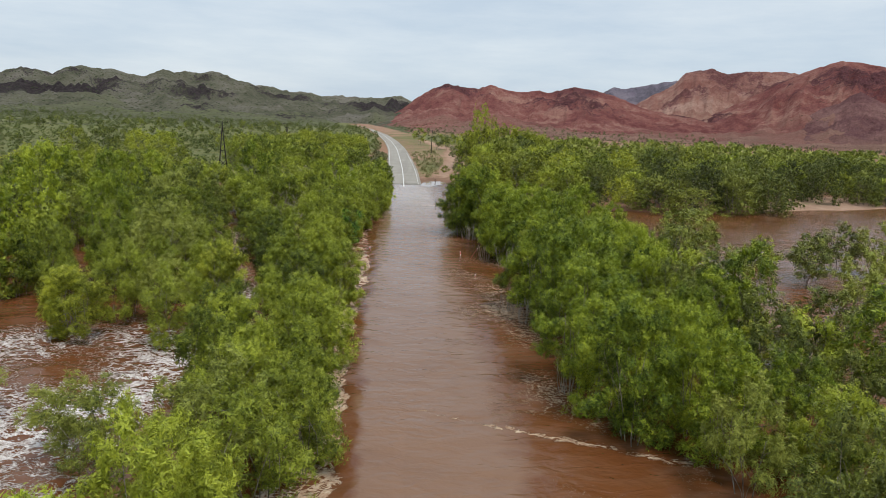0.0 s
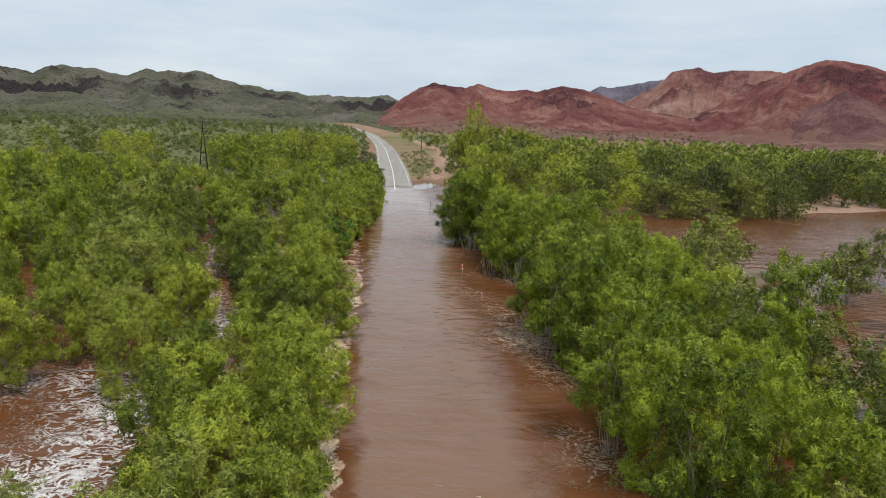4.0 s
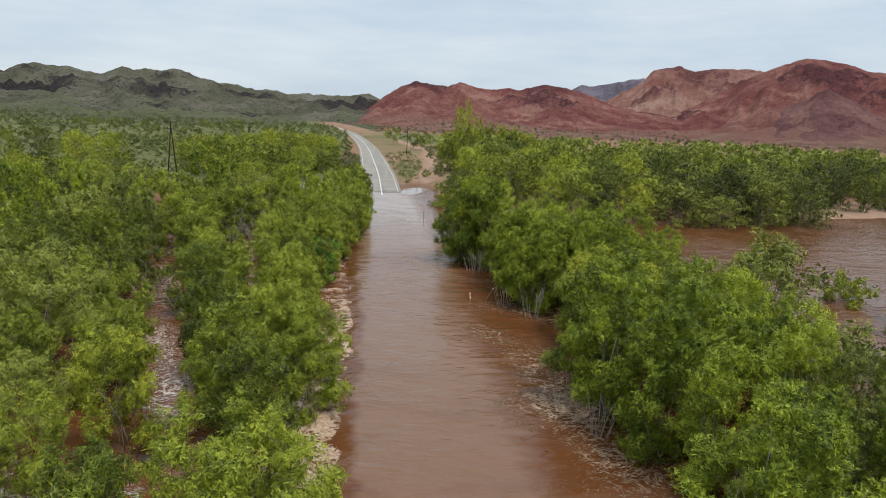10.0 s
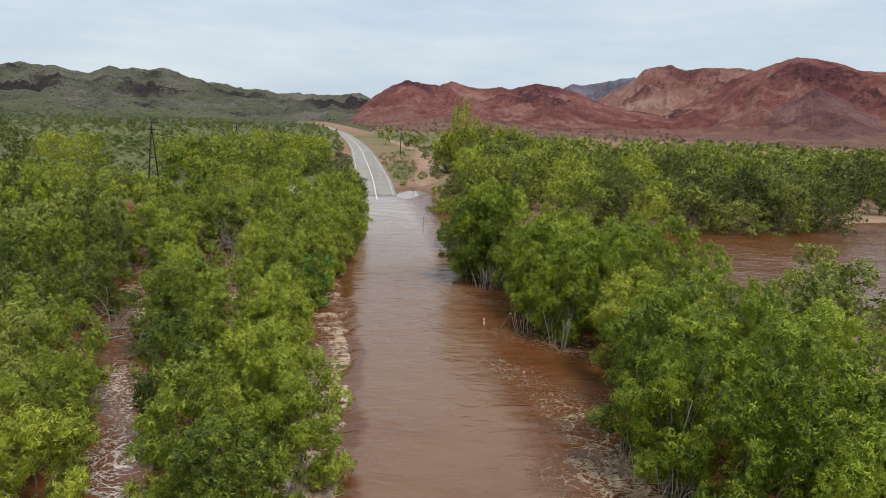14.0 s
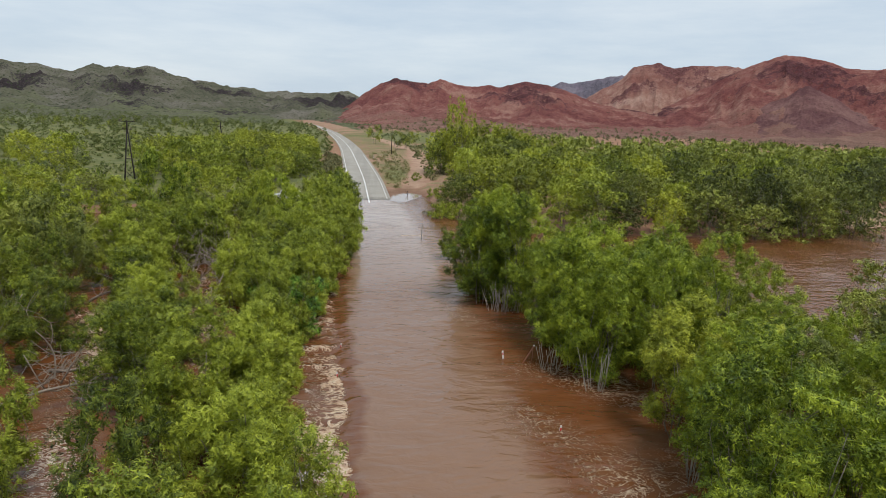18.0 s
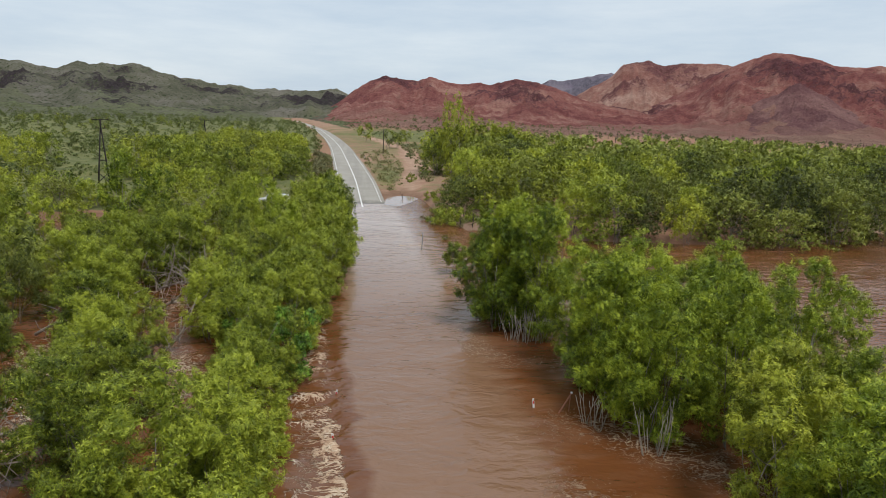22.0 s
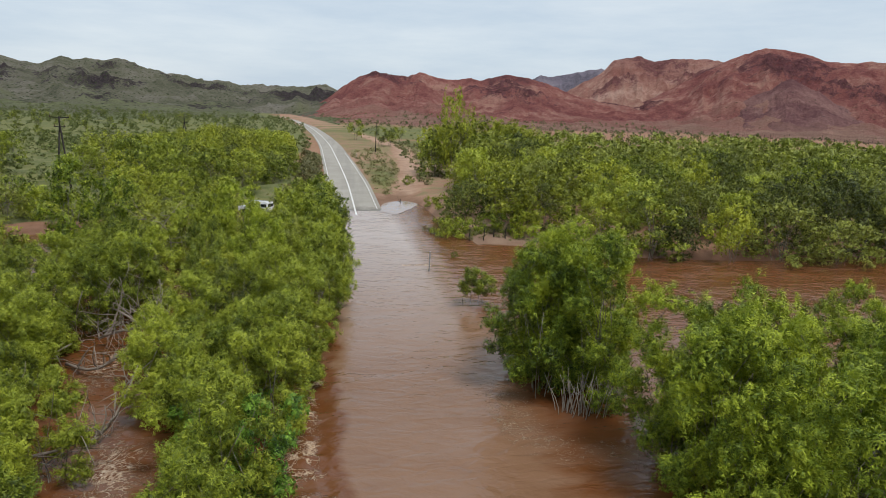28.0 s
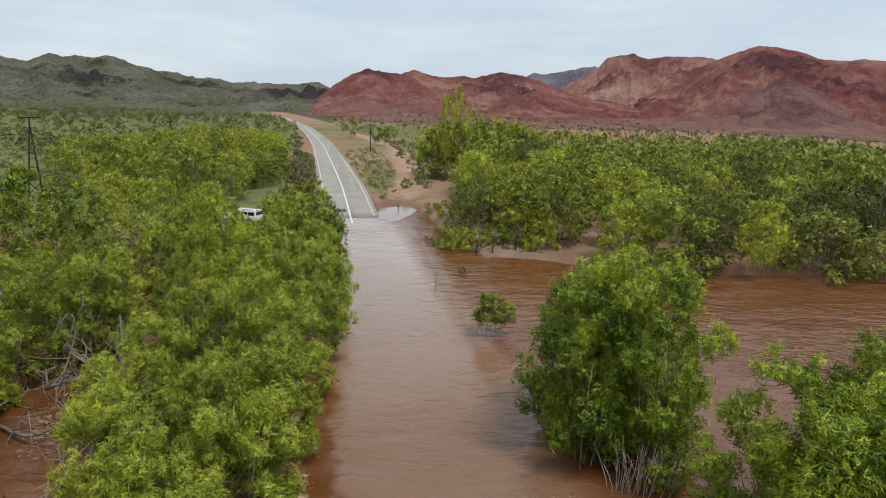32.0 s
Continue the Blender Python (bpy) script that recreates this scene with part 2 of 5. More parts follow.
def water_material(name, foam, still=False):
    """Silt-laden water with crests across the road; foam adds torn froth where the sheet is marked for it, still leaves a pool nearly flat."""
    k = Mat(name, 0.05 if still else 0.15, 0.6)
    v = k.coords()
    swash, chop, fret = k.coords((0.36, 0.8, 1.0)), k.coords((0.58, 1.0, 1.0)), k.coords((0.7, 1.0, 1.0))
    a = k.noise(0.05, 4, 0.6, v)
    deep = k.ramp(a, (0.3, (0.135, 0.048, 0.015)), (0.7, (0.168, 0.062, 0.022)))
    shallow = k.ramp(a, (0.3, (0.205, 0.108, 0.060)), (0.7, (0.242, 0.133, 0.077)))
    over_road = k.ramp(k.math("ADD", k.attr("shoal_sheen"), k.math("MULTIPLY", k.math("SUBTRACT", k.noise(0.7, 6, 0.64, swash, 0.9), 0.5), 1.0)), (0.3, 0.0), (0.7, 1.0))
    # values above 1 blend in pale grey, a sky reflection painted into the water colour
    silt_sheen = k.mix(k.ramp(k.math("MULTIPLY", k.attr("shoal_sheen"), 0.5), (0.5, 0.0), (1.0, 1.0)), k.mix(over_road, deep, shallow), (0.43, 0.338, 0.282))
    boil = k.noise(0.35, 6, 0.62, k.coords((0.5, 1.0, 1.0)), 1.2)
    silt_sheen = k.mix(k.ramp(boil, (0.46, 0.0), (0.70, 0.30)), silt_sheen, (0.28, 0.172, 0.118))
    silt_sheen = k.mix(k.ramp(boil, (0.30, 0.22), (0.44, 0.0)), silt_sheen, (0.11, 0.040, 0.018))
    w1, w2, w3, w4 = k.noise(0.5, 2, 0.45, swash, 0.6), k.noise(1.5, 2, 0.5, chop, 0.7), k.noise(0.09, 3, 0.55, v), k.noise(5.0, 1, 0.5, fret, 0.5)
    calm = k.ramp(w3, (0.36, 0.55), (0.62, 1.15))
    across = k.t.nodes.new("ShaderNodeSeparateXYZ")
    k.link(v, across.inputs[0])
    # the open pool beyond the trees is ruffled by the wind
    calm = k.math("MULTIPLY", calm, k.math("ADD", 1.0, k.math("MULTIPLY", k.ramp(k.math("MULTIPLY", across.outputs["X"], 0.02), (0.38, 0.0), (0.58, 1.0)), 0.9)))
    h = k.math("ADD", k.math("ADD", k.math("MULTIPLY", w1, 2.9), k.math("MULTIPLY", w2, 2.1)), k.math("MULTIPLY", w4, 0.3))
    h = k.math("MULTIPLY", h, calm)
    k.b.inputs["IOR"].default_value = 1.33
    if foam:
        streak = k.noise(0.45, 6, 0.6, k.coords((0.9, 1.1, 1.0)), 1.8)
        thread = k.noise(1.15, 5, 0.6, k.coords((0.78, 1.15, 1.0)), 1.7)
        torn = k.noise(3.6, 6, 0.72, v, 1.0)
        curl = k.math("SUBTRACT", 1.0, k.math("MULTIPLY", k.math("ABSOLUTE", k.math("SUBTRACT", streak, 0.5)), 20.0))
        line = k.math("SUBTRACT", 1.0, k.math("MULTIPLY", k.math("ABSOLUTE", k.math("SUBTRACT", thread, 0.5)), 15.0))
        web = k.math("MAXIMUM", k.math("MAXIMUM", curl, line), -0.6)
        mask = k.math("ADD", k.math("MULTIPLY", k.attr("foam"), 0.95), k.math("ADD", k.math("MULTIPLY", web, 0.33), k.math("MULTIPLY", torn, 0.27)))
        mask = k.ramp(mask, (0.83, 0.0), (0.93, 1.0))
        tan = k.ramp(k.math("ADD", k.math("MULTIPLY", torn, 0.62), k.math("MULTIPLY", streak, 0.38)), (0.38, (0.22, 0.115, 0.065)), (0.46, (0.46, 0.295, 0.19)), (0.54, (0.57, 0.43, 0.295)), (0.66, (0.80, 0.69, 0.54)))
        froth = k.mix(k.attr("white"), tan, k.ramp(torn, (0.36, (0.30, 0.22, 0.19)), (0.5, (0.66, 0.61, 0.585)), (0.62, (0.9, 0.88, 0.87))))
        k.colour(k.mix(mask, silt_sheen, froth))
        k.link(k.math("ADD", k.math("MULTIPLY", mask, 0.5), 0.15), k.b.inputs["Roughness"])
        k.link(k.math("SUBTRACT", 0.62, k.math("MULTIPLY", mask, 0.52)), k.b.inputs["Specular IOR Level"])
        h = k.math("ADD", h, k.math("MULTIPLY", mask, k.math("MULTIPLY", torn, 1.3)))
    else:
        k.colour(silt_sheen)
    return k.bump(h, 1.0, 0.004 if still else 0.045).m


WATER = water_material("muddy_water", False)
RAPID = water_material("foaming_muddy_water", True)
PUDDLE = water_material("still_muddy_water", False, True)

# ---- ground, river and road ----
SHORE_X = [-700, -120, -60, -40, -18, -14, -9, -5, 0, 3, 4.5, 8, 10, 11.5, 12.6, 14, 19, 27, 37, 48, 60, 68, 71, 90, 107, 220, 700]
SHORE_Y = [118, 118, 122, 128, 138, 139, 143, 146, 150, 156, 161, 163, 160, 150, 130, 125, 124.5, 120, 117, 117.5, 118.5, 120, 126, 130.5, 140, 143, 143]
ROAD_Y = [-120, 29, 60, 104, 150, 175, 218, 300, 389, 534, 726, 905, 1150]
ROAD_X = [11.0, 5.0, 3.9, 2.0, 0.0, -1.0, -3.5, -8.1, -15.2, -29.5, -54.5, -82, -122]
ROAD_Z = [-0.5, -0.5, -0.5, -0.45, 0.0, 1.15, 1.5, 1.5, 1.5, 1.6, 1.8, 2.0, 2.4]


def eased(ys, vs, width):
    """The broken line through ys, vs with its corners rounded over that many metres."""
    fine = np.arange(ys[0], ys[-1] + 1, 2.0)
    v = np.interp(fine, ys, vs)
    n = int(width / 4)
    kern = np.hanning(2 * n + 3)[1:-1]
    v = np.convolve(np.pad(v, n, mode="reflect", reflect_type="odd"), kern / kern.sum(), "valid")
    return fine, v


ROAD_Z = eased(ROAD_Y, ROAD_Z, 24)[1]
ROAD_Y, ROAD_X = eased(ROAD_Y, ROAD_X, 90)


def road_x(y):
    return np.interp(y, ROAD_Y, ROAD_X)


def wave2(x, y):
    return noise.noise(Vector((x, y, 0.0)))


def ground_z(x, y):
    s = y - np.interp(x, SHORE_X, SHORE_Y)
    s += 2.0 * wave2(x * 0.12, y * 0.12)
    z = np.interp(s, [-25, -6, 0, 5, 18, 60, 500, 2500], [-2.2, -1.1, 0.0, 0.55, 1.2, 1.5, 2.6, 3.6])
    z += 1.5 * math.exp(-((x + 12) ** 2 / 36 + (y - 162) ** 2 / 22))
    z = max(z, 0.09 - 0.3 * ((x - 9.2) / 2.4) ** 2 - 0.3 * ((y - 134) / 1.3) ** 2)
    z += (0.25 * wave2(x * 0.2, y * 0.2) + 0.5 * wave2(x * 0.02, y * 0.02)) * min(1.0, max(0.0, s / 20))
    near = abs(x - road_x(y))
    if near < 7 and s > -20:
        f = min(1.0, max(0.0, (7 - near) / 2))
        z = z * (1 - f) + f * (np.interp(y, ROAD_Y, ROAD_Z) - 0.22 if y > 150 else min(z, -0.3))
    return float(z)


def spread(lo, hi, mid_lo, mid_hi, step, growth=1.14):
    """Even steps between mid_lo and mid_hi that grow outwards to lo and hi."""
    v = list(np.arange(mid_lo, mid_hi + 0.01, step))
    d = step
    while v[-1] < hi:
        d *= growth
        v.append(v[-1] + d)
    d = step
    while v[0] > lo:
        d *= growth
        v.insert(0, v[0] - d)
    return v


def grid_mesh(name, xs, ys, zf):
    verts = [(x, y, zf(x, y)) for y in ys for x in xs]
    nx = len(xs)
    faces = [(j * nx + i, j * nx + i + 1, (j + 1) * nx + i + 1, (j + 1) * nx + i) for j in range(len(ys) - 1) for i in range(nx - 1)]
    me = bpy.data.meshes.new(name)
    me.from_pydata(verts, [], faces)
    me.polygons.foreach_set("use_smooth", [True] * len(me.polygons))
    return me


def set_attr(me, name, values):
    a = me.attributes.new(name, "FLOAT", "POINT")
    a.data.foreach_set("value", values)


gm = grid_mesh("ground", spread(-2600, 2600, -60, 80, 2.0), spread(-400, 4200, 108, 330, 1.6, 1.09), ground_z)
co = np.empty(len(gm.vertices) * 3, dtype=np.float32)
gm.vertices.foreach_get("co", co)
co = co.reshape(-1, 3)
off = co[:, 0] - np.interp(co[:, 1], ROAD_Y, ROAD_X)
yy, xx, zz = co[:, 1], co[:, 0], co[:, 2]
g = 0.2 + 0.34 / (1 + np.exp(np.clip((off + 10) / 1.2, -60, 60)))
g -= 0.2 * ((off > -9.5) & (off < -3.5) & (yy > 160) & (yy < 270))
g += 0.2 * np.exp(-((off - 8) / 3) ** 2 - ((yy - 190) / 24) ** 2)
g += 0.3 / (1 + np.exp(np.clip(-(off - 32) / 4, -60, 60))) * (yy < 330) * (yy > 172)
g += 0.32 * np.exp(-((off - 60) / 60) ** 2 - ((yy - 450) / 130) ** 2)
g = np.where(zz < 0.5, 0.0, g)
g += 0.05 * ((off > 4) & (off < 42) & (yy > 163) & (yy < 345))
way = [(9.6, 168), (10.4, 182), (13.3, 200), (14.8, 243), (17.5, 300), (9, 360), (2.4, 430)]
near_way = np.full(len(xx), 99.0)
for (ax, ay), (bx, by) in zip(way, way[1:]):
    dx, dy = bx - ax, by - ay
    u = np.clip(((xx - ax) * dx + (yy - ay) * dy) / (dx * dx + dy * dy), 0, 1)
    near_way = np.minimum(near_way, np.hypot(xx - ax - u * dx, yy - ay - u * dy))
near_way = np.exp(-(near_way / 2.4) ** 4)
g = g * (1 - near_way)
beach = (xx > 69) & (xx < 130) & (yy < 150)
sd = np.where(beach, 1.0, np.where((xx > 9) & (xx < 22) & (yy < 136), 0.7, 0.0) + np.where((off > 3) & (off < 34), 0.5, 0.1))
sd = np.maximum(np.minimum(sd, 1.0), near_way)
# marks low banks for damp mud and painted tree shade, little on the beach
set_attr(gm, "wet_shade", np.where(beach, 0.15, 0.7 * np.clip((0.75 - zz) / 0.5, 0, 1)).astype(np.float32))
set_attr(gm, "grass", g.astype(np.float32))
set_attr(gm, "sand", sd.astype(np.float32))
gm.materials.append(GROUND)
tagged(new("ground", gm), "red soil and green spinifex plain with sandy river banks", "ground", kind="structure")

wm = grid_mesh("water", spread(-700, 700, -12, 24, 1.0), spread(-400, 170, 0, 165, 2.5), lambda x, y: 0.0)


EDGE_Y = [-20, 24, 33, 38, 47, 57, 65, 72, 78, 88, 94, 104, 138]
EDGE_X = [3.0, 1.3, 0.8, 0.35, -0.3, -0.45, -0.65, -1.25, -1.75, -2.35, -2.6, -2.8, -3.3]


def shoal_sheen(x, y):
    """1 over the drowned road, more towards its dry end for a painted grey sky reflection, 0 in deep water and in the
    painted dark reflection along the lip.
    """
    o = x - road_x(y)
    # along the lip the deep colour stands in for trees mirrored in its tilted face
    lip = np.interp(y, EDGE_Y, EDGE_X) + 0.8 + 0.6 * wave2(4.0, y * 0.3) + 0.35 * wave2(8.0, y * 1.1)
    return float(np.interp(o, [np.interp(y, [60, 95], [2.4, 4.5]), np.interp(y, [60, 95], [6.0, 8.5])], [1, 0]) * np.interp(x - lip, [-0.5, 0.6], [0, 1]) * np.interp(y, [88, 104, 130], [1.0, 1.4, 2.0]))


set_attr(wm, "shoal_sheen", [shoal_sheen(v.co.x, v.co.y) for v in wm.vertices])
wm.materials.append(WATER)
tagged(new("water", wm), "muddy red-brown floodwater flowing over the road", "water", kind="structure")


def part(name, me, material, parent=None, label=""):
    if isinstance(me, bmesh.types.BMesh):
        bm, me = me, bpy.data.meshes.new(name)
        bm.to_mesh(me)
        bm.free()
    if material:
        me.materials.clear()
        me.materials.append(material)
    ob = new(name, me)
    ob.parent = parent
    if label:
        ob["label"] = label
    return ob


def ribbon(name, ys, left, right, top, thick=0.0):
    """A strip along the road between two offsets from its middle line, top metres over it."""
    verts, faces = [], []
    for y in ys:
        x, z = np.interp(y, ROAD_Y, ROAD_X), np.interp(y, ROAD_Y, ROAD_Z)
        dx = (np.interp(y + 4, ROAD_Y, ROAD_X) - np.interp(y - 4, ROAD_Y, ROAD_X)) / 8
        n = math.hypot(1, dx)
        for o in (left, right):
            verts.append((x + o / n, y - o * dx / n, z + top - abs(o) * 0.02))
    m = len(ys)
    faces = [(2 * i, 2 * i + 1, 2 * i + 3, 2 * i + 2) for i in range(m - 1)]
    if thick:
        verts += [(x, y, z - thick) for x, y, z in verts]
        b = 2 * m
        for i in range(m - 1):
            faces += [(2 * i, 2 * i + 2, b + 2 * i + 2, b + 2 * i), (2 * i + 1, b + 2 * i + 1, b + 2 * i + 3, 2 * i + 3)]
        faces += [(0, b, b + 1, 1), (2 * m - 2, 2 * m - 1, b + 2 * m - 1, b + 2 * m - 2)]
    me = bpy.data.meshes.new(name)
    me.from_pydata(verts, [], faces)
    return me


road_ys = list(np.arange(118, 320, 3.0)) + list(np.arange(320, 1150, 10.0))
rm = ribbon("road", road_ys, -4.1, 4.1, 0.0, 0.3)
rm.materials.append(ASPHALT)
road = tagged(new("road", rm), "grey sealed two-lane road rising out of floodwater", "road", kind="structure")
part("edge_line", ribbon("edge_line", [y for y in road_ys if y > 136], -3.5, -3.36, 0.012), PAINT, road, "white painted edge line")
part("centre_line", ribbon("centre_line", [y for y in road_ys if y > 136], -0.13, 0.13, 0.012 + 0.0), PAINT, road, "white painted centre line")
y = 152.0
while y < 262:
    part("edge_dash", ribbon("edge_dash", [y, y + 1.0, y + 2.1], 3.36, 3.52, 0.012), PAINT, road)
    y += 2.7

# ---- rapids below the road's edge and in the side channel ----


def rapids(name, label, xs, ys, shape, foam, white):
    me = grid_mesh(name, xs, ys, shape)
    co = [v.co for v in me.vertices]
    set_attr(me, "foam", [foam(p.x, p.y) for p in co])
    set_attr(me, "white", [white(p.x, p.y) for p in co])
    set_attr(me, "shoal_sheen", [shoal_sheen(p.x, p.y) for p in co])
    me.materials.append(RAPID)
    return tagged(new(name, me), label, "rapids", kind="structure")


def swell(x, y, rough):
    n = noise.fractal(Vector((x * 0.5, y * 1.1, 2.0)), 0.8, 2.1, 4)
    m = noise.ridged_multi_fractal(Vector((x * 0.3 + 9, y * 0.8, 5.0)), 0.9, 2.1, 4, 0.9, 2.0) - 1.0
    return rough * (0.5 * n + 0.5 * m)


def ledge_gap(x, y):
    """Metres beyond the scalloped lip over which the water falls from the road."""
    lobe = abs(math.sin(y * 0.9 + 2.2 * wave2(1.0, y * 0.13))) * (0.35 + 0.5 * abs(wave2(5.0, y * 0.21)))
    return float(np.interp(y, EDGE_Y, EDGE_X)) - x + 0.25 - 0.75 * lobe + 0.55 * wave2(3.0, y * 0.3) + 0.3 * wave2(7.0, y * 0.9)


def ledge_foam(x, y):
    d = ledge_gap(x, y)
    e = 0.5 + 0.8 * wave2(x * 0.3, y * 0.16)
    f = np.interp(d, [-0.25, 0.05, 0.4, 2.0, 3.6], [0.0, 0.62, 0.9, 0.7, 0.3]) * (0.7 + 0.5 * e) + 0.5 * min(0.25, max(-0.3, swell(x, y, 1.0)))
    return max(0.0, min(1.0, f * float(np.interp(y, [64, 71, 80], [1.0, 0.78, 0.7])) * float(np.clip((y - 13) / 8, 0, 1)) * float(np.interp(d, [-0.3, 0.1], [0, 1]))))


def ledge_z(x, y):
    d = ledge_gap(x, y)
    amp = np.interp(d, [-1.0, -0.2, 0.5, 3, 5], [0, 0.04, 0.5, 0.34, 0.12])
    return 0.012 + max(-0.01, np.interp(d, [-3.5, -1.3, -0.7, 0.35, 1.0, 5], [0, 0.11, 0.13, 0.0, 0.06, 0.08]) + swell(x, y, amp))


def ledge_white(x, y):
    d = ledge_gap(x, y)
    return min(0.9, 0.04 + 0.75 * max(0.0, min(1.0, (d - 1.5) / 1.2)) * max(0.0, 0.5 + wave2(x * 0.2, y * 0.15)) + 0.5 * math.exp(-((y - 57) / 2.0) ** 2 - ((x + 2.2) / 1.2) ** 2))


# the lines along which the side channels run between the trees
STREAMS = [[(-14, 22), (-13, 35), (-7.8, 38.4), (-6.7, 42), (-6.9, 46), (-9.1, 50), (-10.5, 55), (-13.2, 60.6), (-14.8, 66), (-15.4, 71), (-17.8, 76), (-20, 83)],
           [(-7.4, 64), (-8.1, 68), (-9.2, 73), (-10.8, 79), (-12.1, 82), (-13.8, 85), (-14.5, 90), (-13.1, 95.8)]]


def stream_gap(x, y):
    """Distance to the nearest side channel."""
    best = 99.0
    for line in STREAMS:
        for (ax, ay), (bx, by) in zip(line, line[1:]):
            dx, dy = bx - ax, by - ay
            t = max(0.0, min(1.0, ((x - ax) * dx + (y - ay) * dy) / (dx * dx + dy * dy)))
            best = min(best, math.hypot(x - ax - t * dx, y - ay - t * dy))
    return best


def race(x, y):
    """How wild the side channel runs: most along its line and in the wide pool, torn by patches."""
    run = max(0.0, 1 - stream_gap(x, y) / 4.2) ** 0.7
    pool = max(0.0, 1 - math.hypot((x + 15) / 13, (y - 31) / 19)) ** 0.5
    return max(0.8 * run, 0.98 * pool, 0.15) * (0.86 + 0.5 * wave2(x * 0.16, y * 0.16))


rapids("rapids", "white water racing between flooded trees in a side channel", list(np.arange(-40, -6.5, 0.42)), list(np.arange(12, 118, 0.42)),
       lambda x, y: 0.014 + max(-0.008, 0.07 + swell(x, y, 0.08 + 0.3 * race(x, y))) * min(1.0, (x + 40) / 5), lambda x, y: min(1.0, 0.14 + 0.64 * race(x, y)) * float(np.interp(y, [52, 66], [1.0, 0.86])) * float(np.clip((-6.7 - x + 1.1 * wave2(x * 0.3, y * 0.3)) / 1.8, 0, 1) * np.clip((-6.6 - x) / 0.5, 0, 1) * np.clip((y - 14 + 4.0 * wave2(x * 0.2, y * 0.2)) / 8, 0, 1)), lambda x, y: float(np.interp(y, [46, 64], [0.92, 0.12])))


def drift_foam(x, y):
    """Torn streaks of froth along the upstream side of the road."""
    o = x - road_x(y)
    f = np.interp(o, [1.0, 3.6, 8.5, 13.0], [0, 0.52, 0.62, 0.5]) * np.interp(y, [14, 26, 50, 62, 80, 100, 118], [0.5, 0.9, 0.95, 1.0, 0.85, 0.6, 0.0])
    line = 27.6 + 0.38 * (14.0 - x) + 0.5 * wave2(x * 0.5, 1.0) + 0.35 * wave2(x * 1.7, 6.0)
    wide = 0.26 + 0.16 * wave2(x * 0.9, 11.0) + float(np.interp(x, [8, 13], [0.0, 0.22]))
    wake = max(0.0, 1 - abs(y - line) / wide) ** 0.6 * float(np.interp(x, [4, 5, 12, 15], [0.7, 0.98, 0.98, 0.9])) * (0.9 + 0.4 * wave2(x * 0.8, y))
    wake = max(wake, 0.8 * math.exp(-((y - 114.8) / 0.5) ** 2) * (4.4 < x < 7.2))
    return max(f * 0.92 * (0.85 + 0.55 * wave2(x * 0.22, y * 0.17)), 0.85 * wake)


def flood_z(x, y):
    """The sheet over the road: a lip and standing waves downstream, low drift upstream, dipping under the flood at its rim."""
    rim = min((x + 6.6) / 0.7, (18.0 - x) / 0.7, (y - 12) / 2.0, (141 - y) / 2.0, 1.0)
    z = ledge_z(x, y) if x < 4.0 else 0.012 + max(-0.006, 0.02 + swell(x, y, 0.06)) * min(1.0, (x - 4.0) / 3)
    return -0.006 + (z + 0.006) * max(0.0, rim)


rapids("rapids", "brown floodwater with torn tan foam along both road edges", list(np.arange(-6.6, 18.1, 0.2)), list(np.arange(12, 141.1, 0.26)), flood_z,
       lambda x, y: ledge_foam(x, y) if x < 3.6 else drift_foam(x, y), lambda x, y: ledge_white(x, y) if x < 3.6 else 0.0)


def pool(name, label, x0, y0, rx, ry, turn, seed, z=0.03):
    """A thin sheet of still water with a ragged edge, left in a hollow beside the road."""
    r = np.random.default_rng(seed)
    ring, a0 = [], radians(turn)
    for i in range(48):
        a = 2 * math.pi * i / 48
        q = 1 + 0.35 * noise.noise(Vector((math.cos(a) * 1.6, math.sin(a) * 1.6, seed))) + r.uniform(-0.04, 0.04)
        px, py = rx * q * math.cos(a), ry * q * math.sin(a)
        ring.append((x0 + px * math.cos(a0) - py * math.sin(a0), y0 + px * math.sin(a0) + py * math.cos(a0), z))
    me = bpy.data.meshes.new(name)
    me.from_pydata(ring + [(x0, y0, z)], [], [(i, (i + 1) % 48, 48) for i in range(48)])
    # 1.6 tints the pool with the same painted sky grey
    set_attr(me, "shoal_sheen", [1.6] * 49)
    me.materials.append(PUDDLE)
    return tagged(new(name, me), label, "puddle", kind="structure")


pool("puddle", "still shallow pool of floodwater beside the rising road", 7.0, 155.5, 2.5, 7.0, -16, 3, 0.03)

# ---- hills ----
# outlines as bearing in degrees to the right of the road's line and rise in degrees over eye height, seen from (1.5, 23, 14.9)


